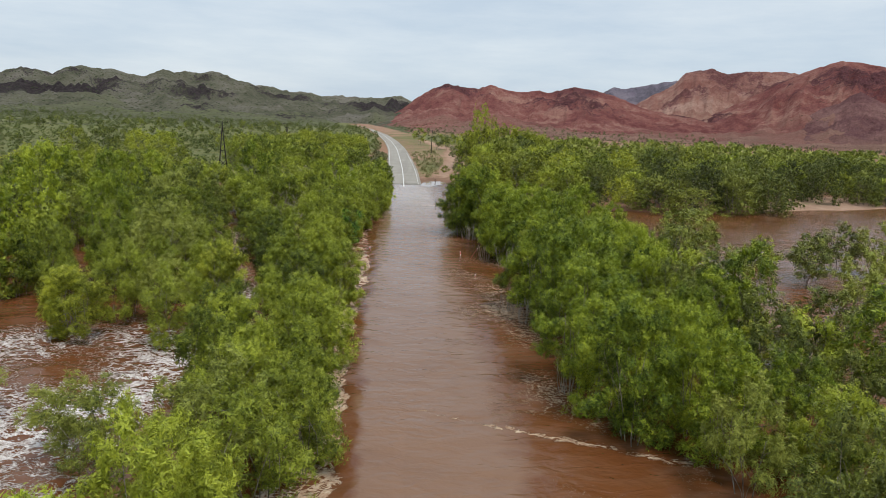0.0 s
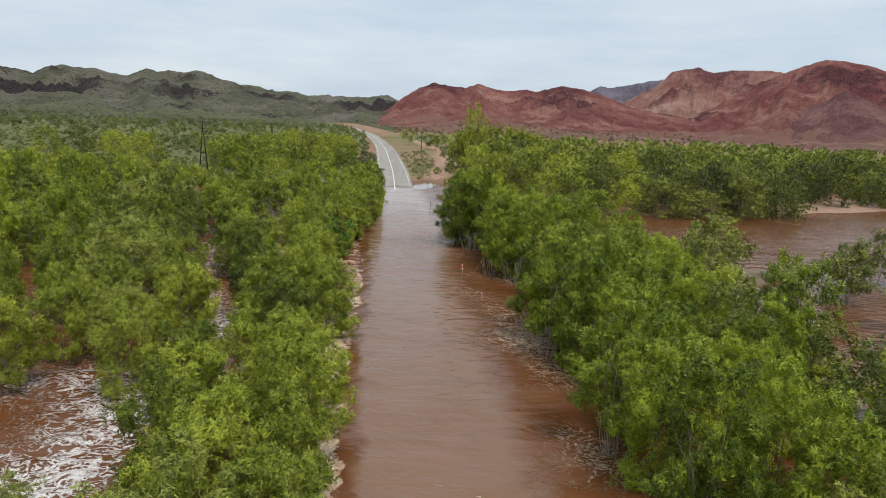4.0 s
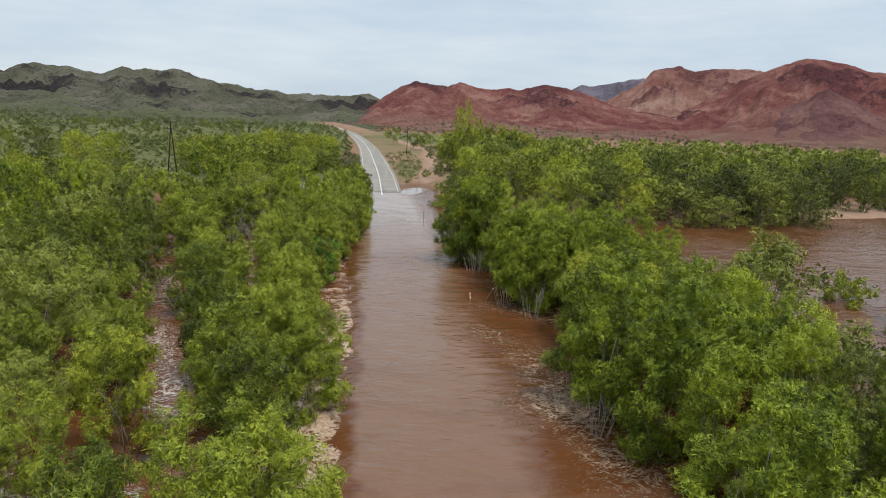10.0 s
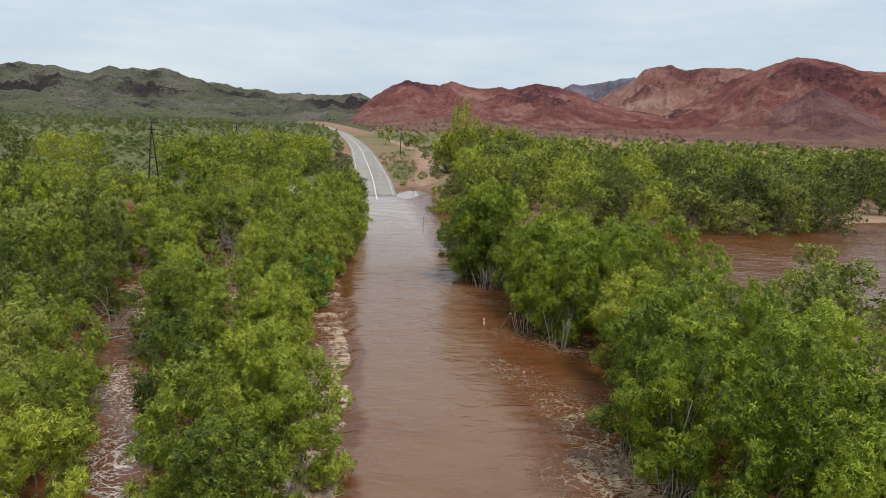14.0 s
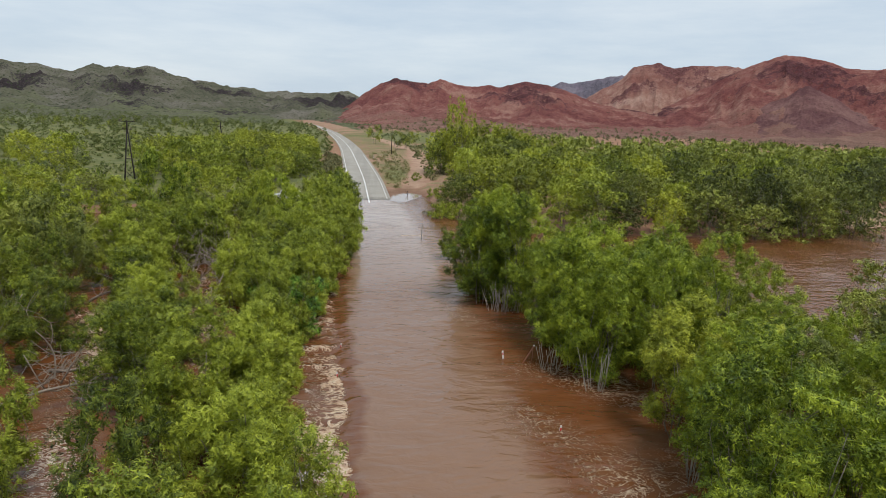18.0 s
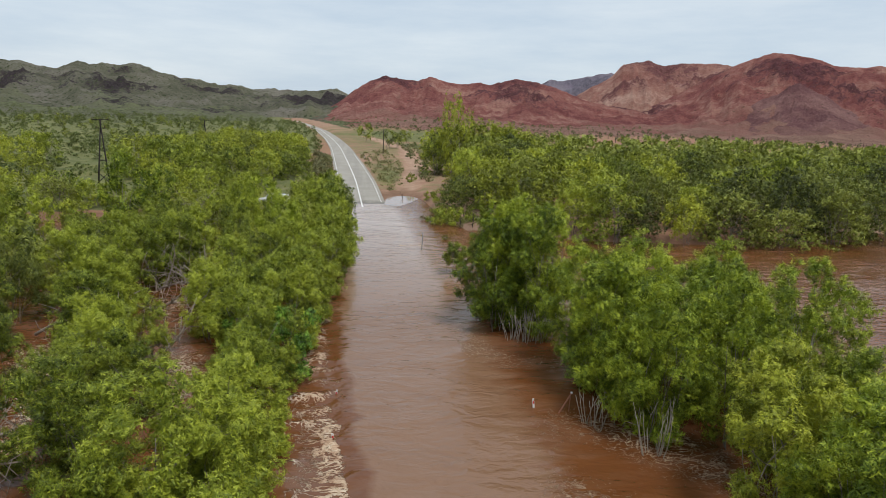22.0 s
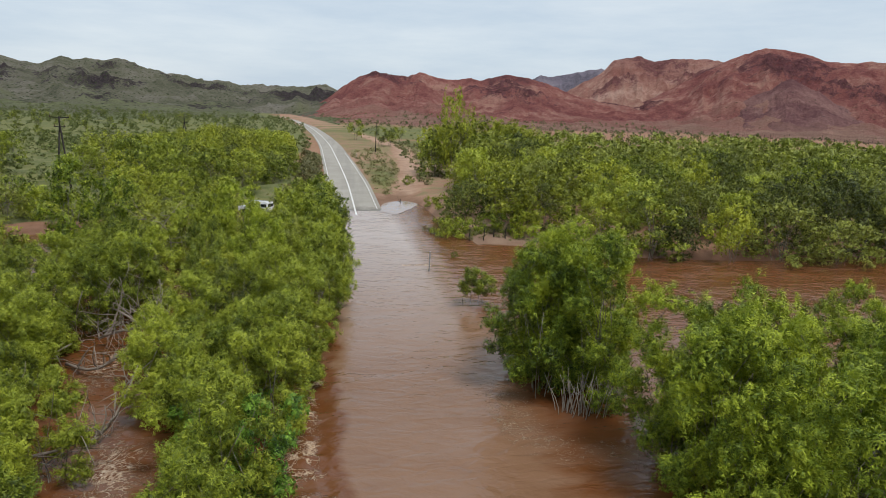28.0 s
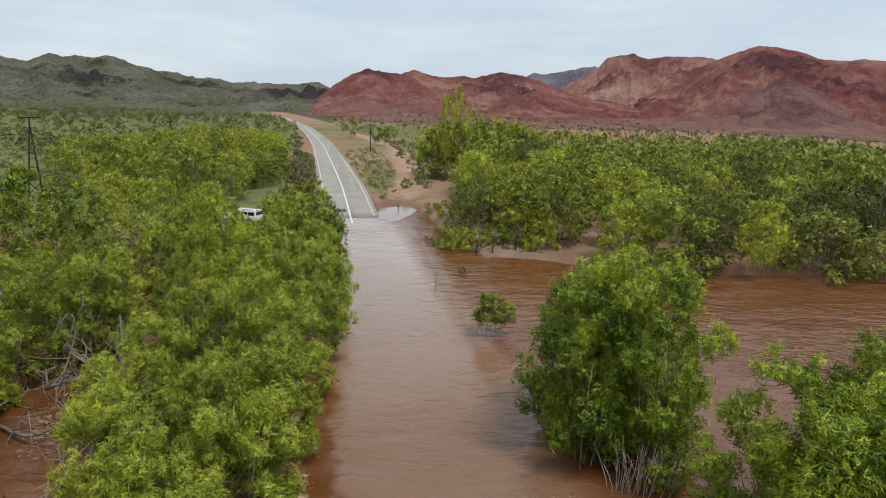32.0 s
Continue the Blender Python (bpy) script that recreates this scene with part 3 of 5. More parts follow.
def hill(name, label, outline, dist, reach, back, material, seed, rough=1.0, steep=1.9, nu=300, nv=72, rocks=7.0, band=0.0):
    """A ridge with this outline at that distance, whose slope comes towards the river by reach metres. Returns the height of its slope at a place."""
    az = np.array([o[0] for o in outline])
    el = np.array([o[1] for o in outline])
    us = np.linspace(az[0], az[-1], nu)
    vs = np.concatenate([np.linspace(0, 1, nv), 1 + np.linspace(0, 1, 9)[1:] ** 1.3])

    def at(u, v):
        a = radians(u)
        d = dist - reach * (1 - v) if v < 1 else dist + back * (v - 1)
        x, y = 1.5 + d * math.sin(a), 23 + d * math.cos(a)
        top = max(14.9 + dist * math.tan(radians(np.interp(u, az, el))), 2.0)
        f = v ** steep if v < 1 else 1 - (v - 1) ** 1.5
        rid = noise.ridged_multi_fractal(Vector((x * 0.007 + seed, y * 0.007, seed * 0.7)), 0.85, 2.1, 6, 0.9, 2.0) - 1.1
        gul = noise.ridged_multi_fractal(Vector((u * 0.75 + seed, v * 0.9, 3.3)), 0.8, 2.0, 5, 0.9, 2.0) - 1.0
        fine = noise.fractal(Vector((x * 0.022, y * 0.022, seed)), 0.6, 2.2, 5)
        mid = 4 * f * (1 - f) if v <= 1 else 0.4
        top_f = 1 if v < 0.97 else 0.5
        z = top * f + rough * top * (0.16 * rid + 0.06 * gul) * mid + rough * (3.0 * rid + 6.0 * fine) * min(1, f * 2.0) * top_f
        # stony knobs and ledges, thickest on the upper slope
        knob = abs(noise.noise(Vector((x * 0.02, y * 0.02, seed + 4)))) + 0.6 * abs(noise.noise(Vector((x * 0.055, y * 0.055, seed + 8))))
        bare = max(0.0, min(1.0, 0.35 + 1.3 * noise.noise(Vector((x * 0.006, y * 0.006, seed + 2))))) * min(1, f * 1.8)
        z += rocks * (knob - 0.3) * 2.4 * bare * (1 if v < 0.97 else 0.45)
        z = max(z, -2) + 2.2
        if y < 1200 and abs(x - road_x(y)) < 70:
            z = min(z, 0.6 + max(0.0, abs(x - road_x(y)) - 18) * 0.25)
        return x, y, z, max(0.0, min(1.0, 0.36 + 0.35 * rid + (band * (0.22 - 1.5 * abs(f - 0.6) + 1.5 * noise.noise(Vector((x * 0.0045, y * 0.0045, seed + 6))) + 0.7 * noise.noise(Vector((x * 0.013, y * 0.013, seed)))) if band else 0.4 * (f - 0.5)) + 0.55 * (bare - 0.35))), max(0.0, min(1.0, (0.28 - f + 0.2 * rid) / 0.26))

    pts = [at(u, v) for v in vs for u in us]
    faces = [(j * nu + i, j * nu + i + 1, (j + 1) * nu + i + 1, (j + 1) * nu + i) for j in range(len(vs) - 1) for i in range(nu - 1)]
    me = bpy.data.meshes.new(name)
    me.from_pydata([p[:3] for p in pts], [], faces)
    me.polygons.foreach_set("use_smooth", [True] * len(faces))
    set_attr(me, "crag", [p[3] for p in pts])
    set_attr(me, "foot", [p[4] for p in pts])
    me.materials.append(material)
    tagged(new(name, me), label, "hill", kind="structure")

    def slope(x, y):
        u, d = math.degrees(math.atan2(x - 1.5, y - 23)), math.hypot(x - 1.5, y - 23)
        v = (d - dist + reach) / reach
        return at(u, v)[2] if 0 < v < 1 and az[0] < u < az[-1] else -99.0

    return slope


GREEN_SLOPE = hill("grassy_hills", "long ridge of green-brown rocky hills behind the plain",
     [(-42.5, 0.4), (-37.57, 1.57), (-33.42, 1.51), (-31.35, 2.28), (-29.95, 2.39), (-28.93, 2.12), (-28.23, 2.59), (-26.92, 2.88), (-25.53, 2.67), (-24.99, 2.71), (-24.1, 2.48), (-22.81, 2.36), (-21.85, 2.71), (-21.26, 3.0), (-20.49, 2.8), (-19.7, 2.94), (-18.5, 2.84), (-17.56, 3.11), (-16.46, 2.79), (-15.64, 2.41), (-15.0, 2.44), (-14.37, 2.21), (-13.3, 2.14), (-11.55, 1.78), (-9.76, 1.73), (-8.86, 1.49), (-7.72, 1.64), (-5.87, 1.53), (-3.29, 1.69), (-2.11, 1.83), (-1.29, 1.49), (0.06, 0.84), (2.0, 0.2)],
     1700, 1250, 500, HILL_GREEN, 2.0, steep=2.6, nu=420, nv=100, rocks=11.0, band=0.55)
TWIN_SLOPE = hill("red_hill", "iron-red rocky hill with rounded twin tops",
     [(-4.22, -0.36), (-3.04, 0.11), (-1.62, 0.96), (-0.68, 1.66), (0.5, 2.5), (1.92, 3.02), (2.64, 2.91), (3.61, 2.67), (4.57, 2.75), (5.52, 3.11), (6.0, 3.08), (6.97, 2.74), (8.66, 2.57), (9.84, 2.84), (10.57, 2.68), (12.67, 3.07), (13.39, 2.95), (15.04, 2.77), (16.23, 2.44), (17.65, 1.93), (18.36, 1.63), (20.43, 1.24), (23.14, 0.74), (24.92, 0.27)],
     1350, 820, 350, HILL_RED, 5.0, steep=2.2)
hill("far_hill", "distant blue-grey ridge between red hills",
     [(13.03, 1.31), (15.03, 2.86), (15.7, 3.2), (16.86, 3.18), (18.43, 3.45), (19.75, 3.79), (20.63, 3.9), (21.57, 3.39), (23.91, 1.66)],
     2900, 500, 500, HILL_BLUE, 7.0)
hill("tan_hill", "tan and red rocky hill with stony gullies",
     [(15.89, 0.71), (17.66, 1.75), (19.39, 2.89), (20.66, 3.59), (21.06, 4.09), (21.46, 4.49), (22.32, 4.68), (23.38, 4.78), (24.47, 4.53), (25.32, 4.45), (26.34, 4.68), (27.36, 4.68), (28.58, 4.61), (29.59, 4.4), (31.83, 3.55), (35.05, 1.55)],
     1800, 800, 400, HILL_TAN, 9.0)
hill("red_hill", "large dark red dome-shaped rocky hill",
     [(20.98, 0.12), (23.13, 0.83), (25.57, 2.15), (27.9, 3.5), (29.22, 4.23), (29.78, 4.53), (30.69, 4.98), (31.79, 5.31), (32.35, 5.38), (33.46, 5.33), (34.58, 5.09), (35.49, 4.84), (36.41, 4.48), (37.72, 4.4), (39.09, 4.5), (40.08, 4.35), (41.99, 3.96), (44.84, 4.29), (48.89, 3.56), (54.7, 1.99)],
     1450, 800, 500, HILL_RED, 11.0)
hill("red_spur", "low purple-red rocky spur below the red hill",
     [(28.29, 0.13), (30.21, 0.9), (31.64, 1.96), (32.73, 2.4), (33.4, 2.95), (34.11, 3.16), (34.89, 2.76), (36.02, 2.3), (37.19, 1.41), (38.65, 0.66), (40.02, 0.32)],
     1080, 380, 220, HILL_PURPLE, 13.0)

# ---- trees ----
rng = np.random.default_rng(7)


TWIG = 7


def tri_mesh(name, verts):
    """A mesh of loose triangles from an array of n x 3 corners, with one tint for the leaves of each twig."""
    n = len(verts) // 3
    me = bpy.data.meshes.new(name)
    me.vertices.add(n * 3)
    me.vertices.foreach_set("co", np.asarray(verts, dtype=np.float32).ravel())
    me.loops.add(n * 3)
    me.loops.foreach_set("vertex_index", np.arange(n * 3, dtype=np.int32))
    me.polygons.add(n)
    me.polygons.foreach_set("loop_start", np.arange(0, n * 3, 3, dtype=np.int32))
    tint = np.random.default_rng(n).random(n // TWIG + 1)
    set_attr(me, "tint", np.repeat(tint, TWIG * 3)[:n * 3].astype(np.float32))
    me.update(calc_edges=True)
    return me


def leaves_on(centres, radii, count, size, droop, rng, broad=0.42):
    """Twigs on the upper shells of tufts, each a spray of leaf triangles along one line; broad is a leaf's width over its length."""
    w = radii[:, 0] ** 2
    m = count // TWIG
    idx = rng.choice(len(centres), m, p=w / w.sum())
    d = rng.normal(size=(m, 3))
    d[:, 2] += 0.45
    d /= np.linalg.norm(d, axis=1)[:, None]
    k = rng.uniform(0.45, 1.15, m) ** 0.5
    p = centres[idx] + d * radii[idx] * k[:, None]
    n = d * 1.2 + rng.normal(size=(m, 3)) * 0.22
    n[:, 2] += 0.18
    way = rng.normal(size=(m, 3)) * 0.6 + d * 0.7
    way[:, 2] -= droop
    p, n, way = np.repeat(p, TWIG, 0), np.repeat(n, TWIG, 0), np.repeat(way, TWIG, 0)
    way /= np.linalg.norm(way, axis=1)[:, None]
    q = m * TWIG
    p = p + way * (rng.uniform(-1.0, 1.0, q) * size)[:, None] + rng.normal(size=(q, 3)) * size * 0.3
    n = n + rng.normal(size=(q, 3)) * 0.28
    n /= np.linalg.norm(n, axis=1)[:, None]
    way = way + rng.normal(size=(q, 3)) * 0.55
    way -= n * (way * n).sum(1)[:, None]
    way /= np.linalg.norm(way, axis=1)[:, None]
    side = np.cross(n, way)
    ln = size * rng.uniform(0.7, 1.5, q)[:, None]
    wd = ln * broad * rng.uniform(0.7, 1.3, q)[:, None]
    v = np.stack([p - side * wd * 0.5, p + side * wd * 0.5, p + way * ln], 1)
    return v.reshape(-1, 3)


def crown_leaves(centres, radii, count, size, droop, rng, broad=0.42, step=12):
    """The small outer leaves, and fewer large dense sprays deep in the boughs."""
    outer = leaves_on(centres, radii, int(count * 0.87), size, droop, rng, broad)
    inner = leaves_on(centres[::step], radii[::step] * 0.85, int(count * 0.13), min(0.4, size * 1.15), droop, rng, 0.42)
    return np.concatenate([outer, inner])


def dome_tufts(height, spread_, low, lobes, r):
    """Boughs set over a broad dome that begins at low, each a cluster of smaller tufts."""
    boughs, cs, rs = [], [], []
    for i in range(lobes):
        q = (i + 0.5) / lobes
        th = math.acos(1 - 1.42 * q)
        a = i * 2.4 + r.uniform(-0.5, 0.5)
        out = spread_ * 0.74 * math.sin(th) * r.uniform(0.8, 1.1)
        rad = spread_ * r.uniform(0.27, 0.4)
        c = np.array([out * math.cos(a), out * math.sin(a), height * low + (height * (1 - low) - rad) * math.cos(th) * r.uniform(0.85, 1.08)])
        boughs.append(c)
        cs.append(c)
        rs.append((rad * 0.75, rad * 0.75, rad * 0.5))
        for _ in range(10):
            d = r.normal(size=3)
            d[2] = abs(d[2]) * 0.7 - 0.1
            d /= np.linalg.norm(d)
            t = rad * r.uniform(0.18, 0.36)
            cs.append(c + d * np.array([rad, rad, rad * 0.75]) * r.uniform(0.7, 1.1))
            rs.append((t, t, t * r.uniform(0.7, 1.1)))
    return boughs, np.array(cs), np.array(rs)


def crown_tufts(height, spread_, low, lobes, lean, plume, r):
    """Boughs set round the stem from low upwards, each a cluster of smaller tufts."""
    boughs, cs, rs = [], [], []
    for i in range(lobes):
        u = low + (1.0 - low) * (i + 0.5) / lobes
        q = (u - low) / (1 - low)
        wide = spread_ * (math.sin(math.pi * min(0.97, 0.14 + 0.83 * q)) ** 0.55) * (0.5 + 0.5 * r.uniform() ** 0.6)
        a = i * 2.4 + r.uniform(-0.6, 0.6)
        rad = spread_ * r.uniform(0.38, 0.54) * (1.0 - 0.25 * q)
        c = np.array([wide * math.cos(a) + lean * q * height, wide * math.sin(a), u * height - rad * 0.45])
        boughs.append(c)
        cs.append(c)
        rs.append((rad * 0.62, rad * 0.62, rad * 0.62 * plume))
        for _ in range(11):
            d = r.normal(size=3)
            d[2] = abs(d[2]) * 0.95 - 0.15
            d /= np.linalg.norm(d)
            t = rad * r.uniform(0.17, 0.34)
            cs.append(c + d * np.array([rad, rad, rad * plume]) * r.uniform(0.7, 1.12))
            rs.append((t, t, t * r.uniform(1.0, 1.9)))
    return boughs, np.array(cs), np.array(rs)


def tubes(name, lines, joins=None, sides=5):
    """Tapered limbs grown together: each line is a list of (point, radius); joins says from which line and ring each one grows (None: the root)."""
    joins = joins or [None] * len(lines)
    foot = lines[0][0][0]
    verts, faces, starts = [Vector(foot) - Vector((0, 0, 0.1))], [], []
    for line, join in zip(lines, joins):
        base = len(verts)
        starts.append(base)
        for i, (p, r) in enumerate(line):
            q = Vector(line[min(i + 1, len(line) - 1)][0]) - Vector(line[max(i - 1, 0)][0])
            rot = q.to_track_quat("Z", "Y")
            for s in range(sides):
                a = 2 * math.pi * s / sides
                verts.append(Vector(p) + rot @ Vector((math.cos(a) * r, math.sin(a) * r, 0)))
        for i in range(len(line) - 1):
            for s in range(sides):
                t = (s + 1) % sides
                faces.append((base + i * sides + s, base + i * sides + t, base + (i + 1) * sides + t, base + (i + 1) * sides + s))
        root = 0 if join is None else starts[join[0]] + join[1] * sides
        faces += [(root, base + (s + 1) % sides, base + s) for s in range(sides)]
        faces.append(tuple(base + (len(line) - 1) * sides + s for s in range(sides)))
    me = bpy.data.meshes.new(name)
    me.from_pydata([tuple(v) for v in verts], [], faces)
    me.polygons.foreach_set("use_smooth", [True] * len(faces))
    return me


def bent(a, b, r0, r1, rng, bend=0.12, n=5):
    a, b = np.array(a, float), np.array(b, float)
    ln = np.linalg.norm(b - a)
    off = rng.normal(size=3) * ln * bend
    return [(tuple(a + (b - a) * t + off * math.sin(math.pi * t)), r0 + (r1 - r0) * t) for t in np.linspace(0, 1, n)]


def tree(height, spread_, low, lobes, leaf_count, leaf_size, stems, droop, material, seed, name, label, lean=0.0, plume=1.15, twigs=12, broad=0.42, dome=False):
    """One tree: stems from one foot, limbs out to boughs of leaves. low: where the crown begins, as a part of the height."""
    r = np.random.default_rng(seed)
    boughs, cs, rs = dome_tufts(height, spread_, low, lobes, r) if dome else crown_tufts(height, spread_, low, lobes, lean, plume, r)
    root = new(name)
    tagged(root, label, "tree", name.replace("_", " ") + ("es" if name.endswith("bush") else "s") + " by the river")
    wood, stem_lines = [], []
    for s in range(stems):
        a = 2 * math.pi * (s + r.uniform(-0.3, 0.3)) / stems
        foot = np.array([math.cos(a), math.sin(a), 0]) * 0.16 * (stems > 1)
        top = np.array([math.cos(a) * spread_ * 0.42 + lean * height * 0.6, math.sin(a) * spread_ * 0.42, height * r.uniform(0.5, 0.72)])
        rad = 0.0125 * height / math.sqrt(stems) * r.uniform(0.8, 1.1)
        ln = bent(foot - np.array([0, 0, 1.6]), top, rad, rad * 0.35, r, 0.07, 7)
        stem_lines.append(ln)
    wood += stem_lines
    joins = [None] * len(wood)
    for i in range(min(len(boughs), twigs)):
        j, ring = i % len(stem_lines), int(r.integers(2, 6))
        at = stem_lines[j][ring]
        wood.append(bent(at[0], boughs[(i * 3) % len(boughs)], at[1] * 0.55, 0.012, r, 0.12, 4))
        joins.append((j, ring))
    part("trunk", tubes("trunk", wood, joins), BARK, root)
    part("crown", tri_mesh("crown", crown_leaves(cs, rs, leaf_count, leaf_size, droop, r, broad, 11 if dome else 12)), material, root)
    return root


TALL = "tall leafy green paperbark tree with several pale stems in floodwater"
LOW = "bushy yellow-green river myrtle tree standing in foaming floodwater"
DULL = "dark green bushy river myrtle tree standing in floodwater"
OPEN = "grey-green river gum with an open crown standing in floodwater"
GOLD = "yellow-green river wattle tree standing in floodwater"


def river_trees(leaves, size, wide):
    """The trees of the flooded strips; leaves, size and wide scale the number, length and width of the leaves, for trees near to or far from the flight."""
    n = lambda v: int(v * leaves)
    return [
        tree(8.6, 2.1, 0.08, 17, n(35534), 0.138 * size, 6, -0.55, LEAF_DEEP, 11, "paperbark_tree", TALL, plume=1.35, broad=0.27 * wide),
        tree(8.2, 2.3, 0.10, 16, n(35534), 0.138 * size, 7, -0.55, LEAF_DEEP, 12, "paperbark_tree", TALL, plume=1.2, broad=0.27 * wide),
        tree(9.2, 2.0, 0.10, 17, n(35534), 0.138 * size, 5, -0.55, LEAF_DEEP, 13, "paperbark_tree", TALL, plume=1.5, broad=0.27 * wide),
        tree(7.4, 2.2, 0.07, 15, n(32689), 0.138 * size, 6, -0.55, LEAF_DEEP, 14, "paperbark_tree", TALL, plume=1.2, broad=0.27 * wide),
        tree(6.2, 1.9, 0.10, 14, n(27005), 0.133 * size, 4, -0.45, LEAF, 51, "river_myrtle", LOW, broad=0.27 * wide),
        tree(5.6, 2.1, 0.10, 14, n(27005), 0.133 * size, 5, -0.45, LEAF, 52, "river_myrtle", LOW, broad=0.27 * wide),
        tree(6.8, 2.0, 0.13, 15, n(27005), 0.133 * size, 3, -0.45, LEAF, 53, "river_myrtle", LOW, plume=1.3, broad=0.27 * wide),
        tree(5.0, 1.8, 0.08, 12, n(22741), 0.133 * size, 4, -0.45, LEAF, 54, "river_myrtle", LOW, broad=0.27 * wide),
        tree(7.0, 2.6, 0.32, 13, n(19329), 0.145 * size, 3, 0.2, LEAF_GREY, 15, "river_gum", OPEN, plume=0.9, broad=0.27 * wide),
        tree(5.8, 2.3, 0.30, 11, n(15918), 0.145 * size, 3, 0.2, LEAF_GREY, 17, "river_gum", OPEN, 0.08, plume=0.9, broad=0.27 * wide),
        tree(5.6, 1.9, 0.16, 12, n(22172), 0.133 * size, 4, 0.3, LEAF_YELLOW, 16, "river_wattle", GOLD, broad=0.27 * wide),
        tree(4.6, 1.8, 0.10, 11, n(19329), 0.133 * size, 5, 0.3, LEAF_YELLOW, 18, "river_wattle", GOLD, broad=0.27 * wide),
        tree(6.0, 2.1, 0.14, 14, n(25014), 0.133 * size, 4, -0.3, LEAF_DULL, 55, "river_myrtle", DULL, broad=0.27 * wide),
        tree(5.2, 2.0, 0.12, 13, n(22741), 0.133 * size, 5, -0.3, LEAF_DULL, 56, "river_myrtle", DULL, broad=0.27 * wide),
    ]


near_kinds = river_trees(1.0, 1.0, 1.0)
plain_leaf = dict(zip(near_kinds, river_trees(0.24, 1.8, 1.3)))
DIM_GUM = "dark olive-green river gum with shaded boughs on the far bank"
BANK = "spreading grey-green river gum on the far river bank"
far_kinds = [
    tree(8.2, 3.4, 0.24, 19, 8100, 0.185, 3, 0.25, LEAF_BANK_LIT, 21, "bank_tree", "round leafy green tree on the river bank", broad=0.62, dome=True),
    tree(8.6, 4.0, 0.22, 20, 9000, 0.185, 5, 0.2, LEAF_GREY, 22, "bank_gum", BANK, broad=0.62, dome=True),
    tree(7.6, 4.2, 0.22, 20, 9000, 0.185, 5, 0.15, LEAF_GREY, 23, "bank_gum", BANK, broad=0.62, dome=True),
    tree(7.6, 2.9, 0.30, 15, 7000, 0.185, 3, 0.25, LEAF_YELLOW, 24, "bank_wattle", "yellow-green wattle tree on the river bank", broad=0.62),
    tree(9.0, 4.0, 0.22, 20, 9000, 0.185, 5, 0.2, LEAF_SHADED, 25, "bank_gum", DIM_GUM, broad=0.62, dome=True),
    tree(8.0, 4.3, 0.22, 20, 9000, 0.185, 4, 0.2, LEAF_SHADED, 26, "bank_gum", DIM_GUM, broad=0.62, dome=True),
]
plain_kinds = [
    tree(4.5, 1.8, 0.35, 7, 600, 0.4, 2, 0.2, LEAF_GREY, 31, "bloodwood", "small grey-green tree on the open red plain", plume=0.8),
    tree(3.4, 1.6, 0.3, 6, 500, 0.38, 2, 0.2, LEAF_GREY, 32, "wattle_bush", "small bushy tree on the open red plain", plume=0.8),
]
bush_kind = tree(2.2, 1.4, 0.05, 9, 2600, 0.17, 5, 0.2, LEAF, 41, "river_bush", "low leafy green bush at the water's edge")


fresh_kind = tree(4.4, 1.7, 0.1, 11, 9000, 0.13, 4, 0.1, LEAF_FRESH, 61, "river_fig", "fresh bright green young tree among flooded myrtles", broad=0.5)


fan_kind = tree(5.6, 2.9, 0.4, 15, 5200, 0.22, 11, 0.1, LEAF_DULL, 72, "fan_shrub", "olive shrub with pale fanned stems on the road bank", twigs=15, broad=0.4, dome=True)
sapling_kind = tree(3.2, 1.05, 0.42, 9, 5400, 0.13, 3, 0.5, LEAF_DULL, 71, "river_sapling", "small leafy sapling on bare stems alone in floodwater", plume=0.9, broad=0.34)


def in_poly(x, y, poly):
    c = False
    for (x1, y1), (x2, y2) in zip(poly, poly[1:] + poly[:1]):
        if (y1 > y) != (y2 > y) and x < (x2 - x1) * (y - y1) / (y2 - y1) + x1:
            c = not c
    return c


planted = []
# the wide pool of the side channel, with few trees in it
POOL = [(-26, 47), (-15, 41), (-9.6, 36.5), (-6.0, 30), (-4.4, 22), (-3.0, 14), (-15, 12), (-26, 30)]


def plant(kind, x, y, scale=1.0, turn=None, tall=1.0):
    z = max(0.0, ground_z(x, y))
    if kind in plain_leaf and not (-24 < x < 27 and y < 112):
        kind = plain_leaf[kind]
    turn = random.uniform(0, 360) if turn is None else turn
    ob = copy_thing(kind, pose(x, y, z, random.uniform(-4, 4), random.uniform(-4, 4), turn))
    ob.scale = (scale, scale, scale * tall)
    planted.append((x, y))
    return ob


def seen(x, y):
    """Inside the strip that the flight looks over."""
    left = 6 + 0.70 * (y + 2)
    right = max(8 + 0.80 * (y + 2), 6 + 1.02 * (y - 58))
    return -left < x < right


def scatter(poly, gap, kinds, weights, size, holes=(), tries=6000, group=""):
    xs, ys = [p[0] for p in poly], [p[1] for p in poly]
    mine = [p for p in planted]
    for _ in range(tries):
        x, y = random.uniform(min(xs), max(xs)), random.uniform(min(ys), max(ys))
        if not in_poly(x, y, poly) or not seen(x, y) or stream_gap(x, y) < (2.7 if y > 58 and x < -12 else 2.2) or in_poly(x, y, POOL):
            continue
        if any((x - a) ** 2 + (y - b) ** 2 < r * r for a, b, r in holes):
            continue
        g = gap * random.uniform(0.8, 1.25)
        if any((x - a) ** 2 + (y - b) ** 2 < g * g for a, b in mine):
            continue
        mine.append((x, y))
        kind = random.choices(kinds, weights)[0]
        sc = random.uniform(*size) * (0.88 if kind in near_kinds else 1.0)
        plant(kind, x, y, sc, tall=random.uniform(0.9, 1.12) * (1.14 if kind in near_kinds else 1.0))


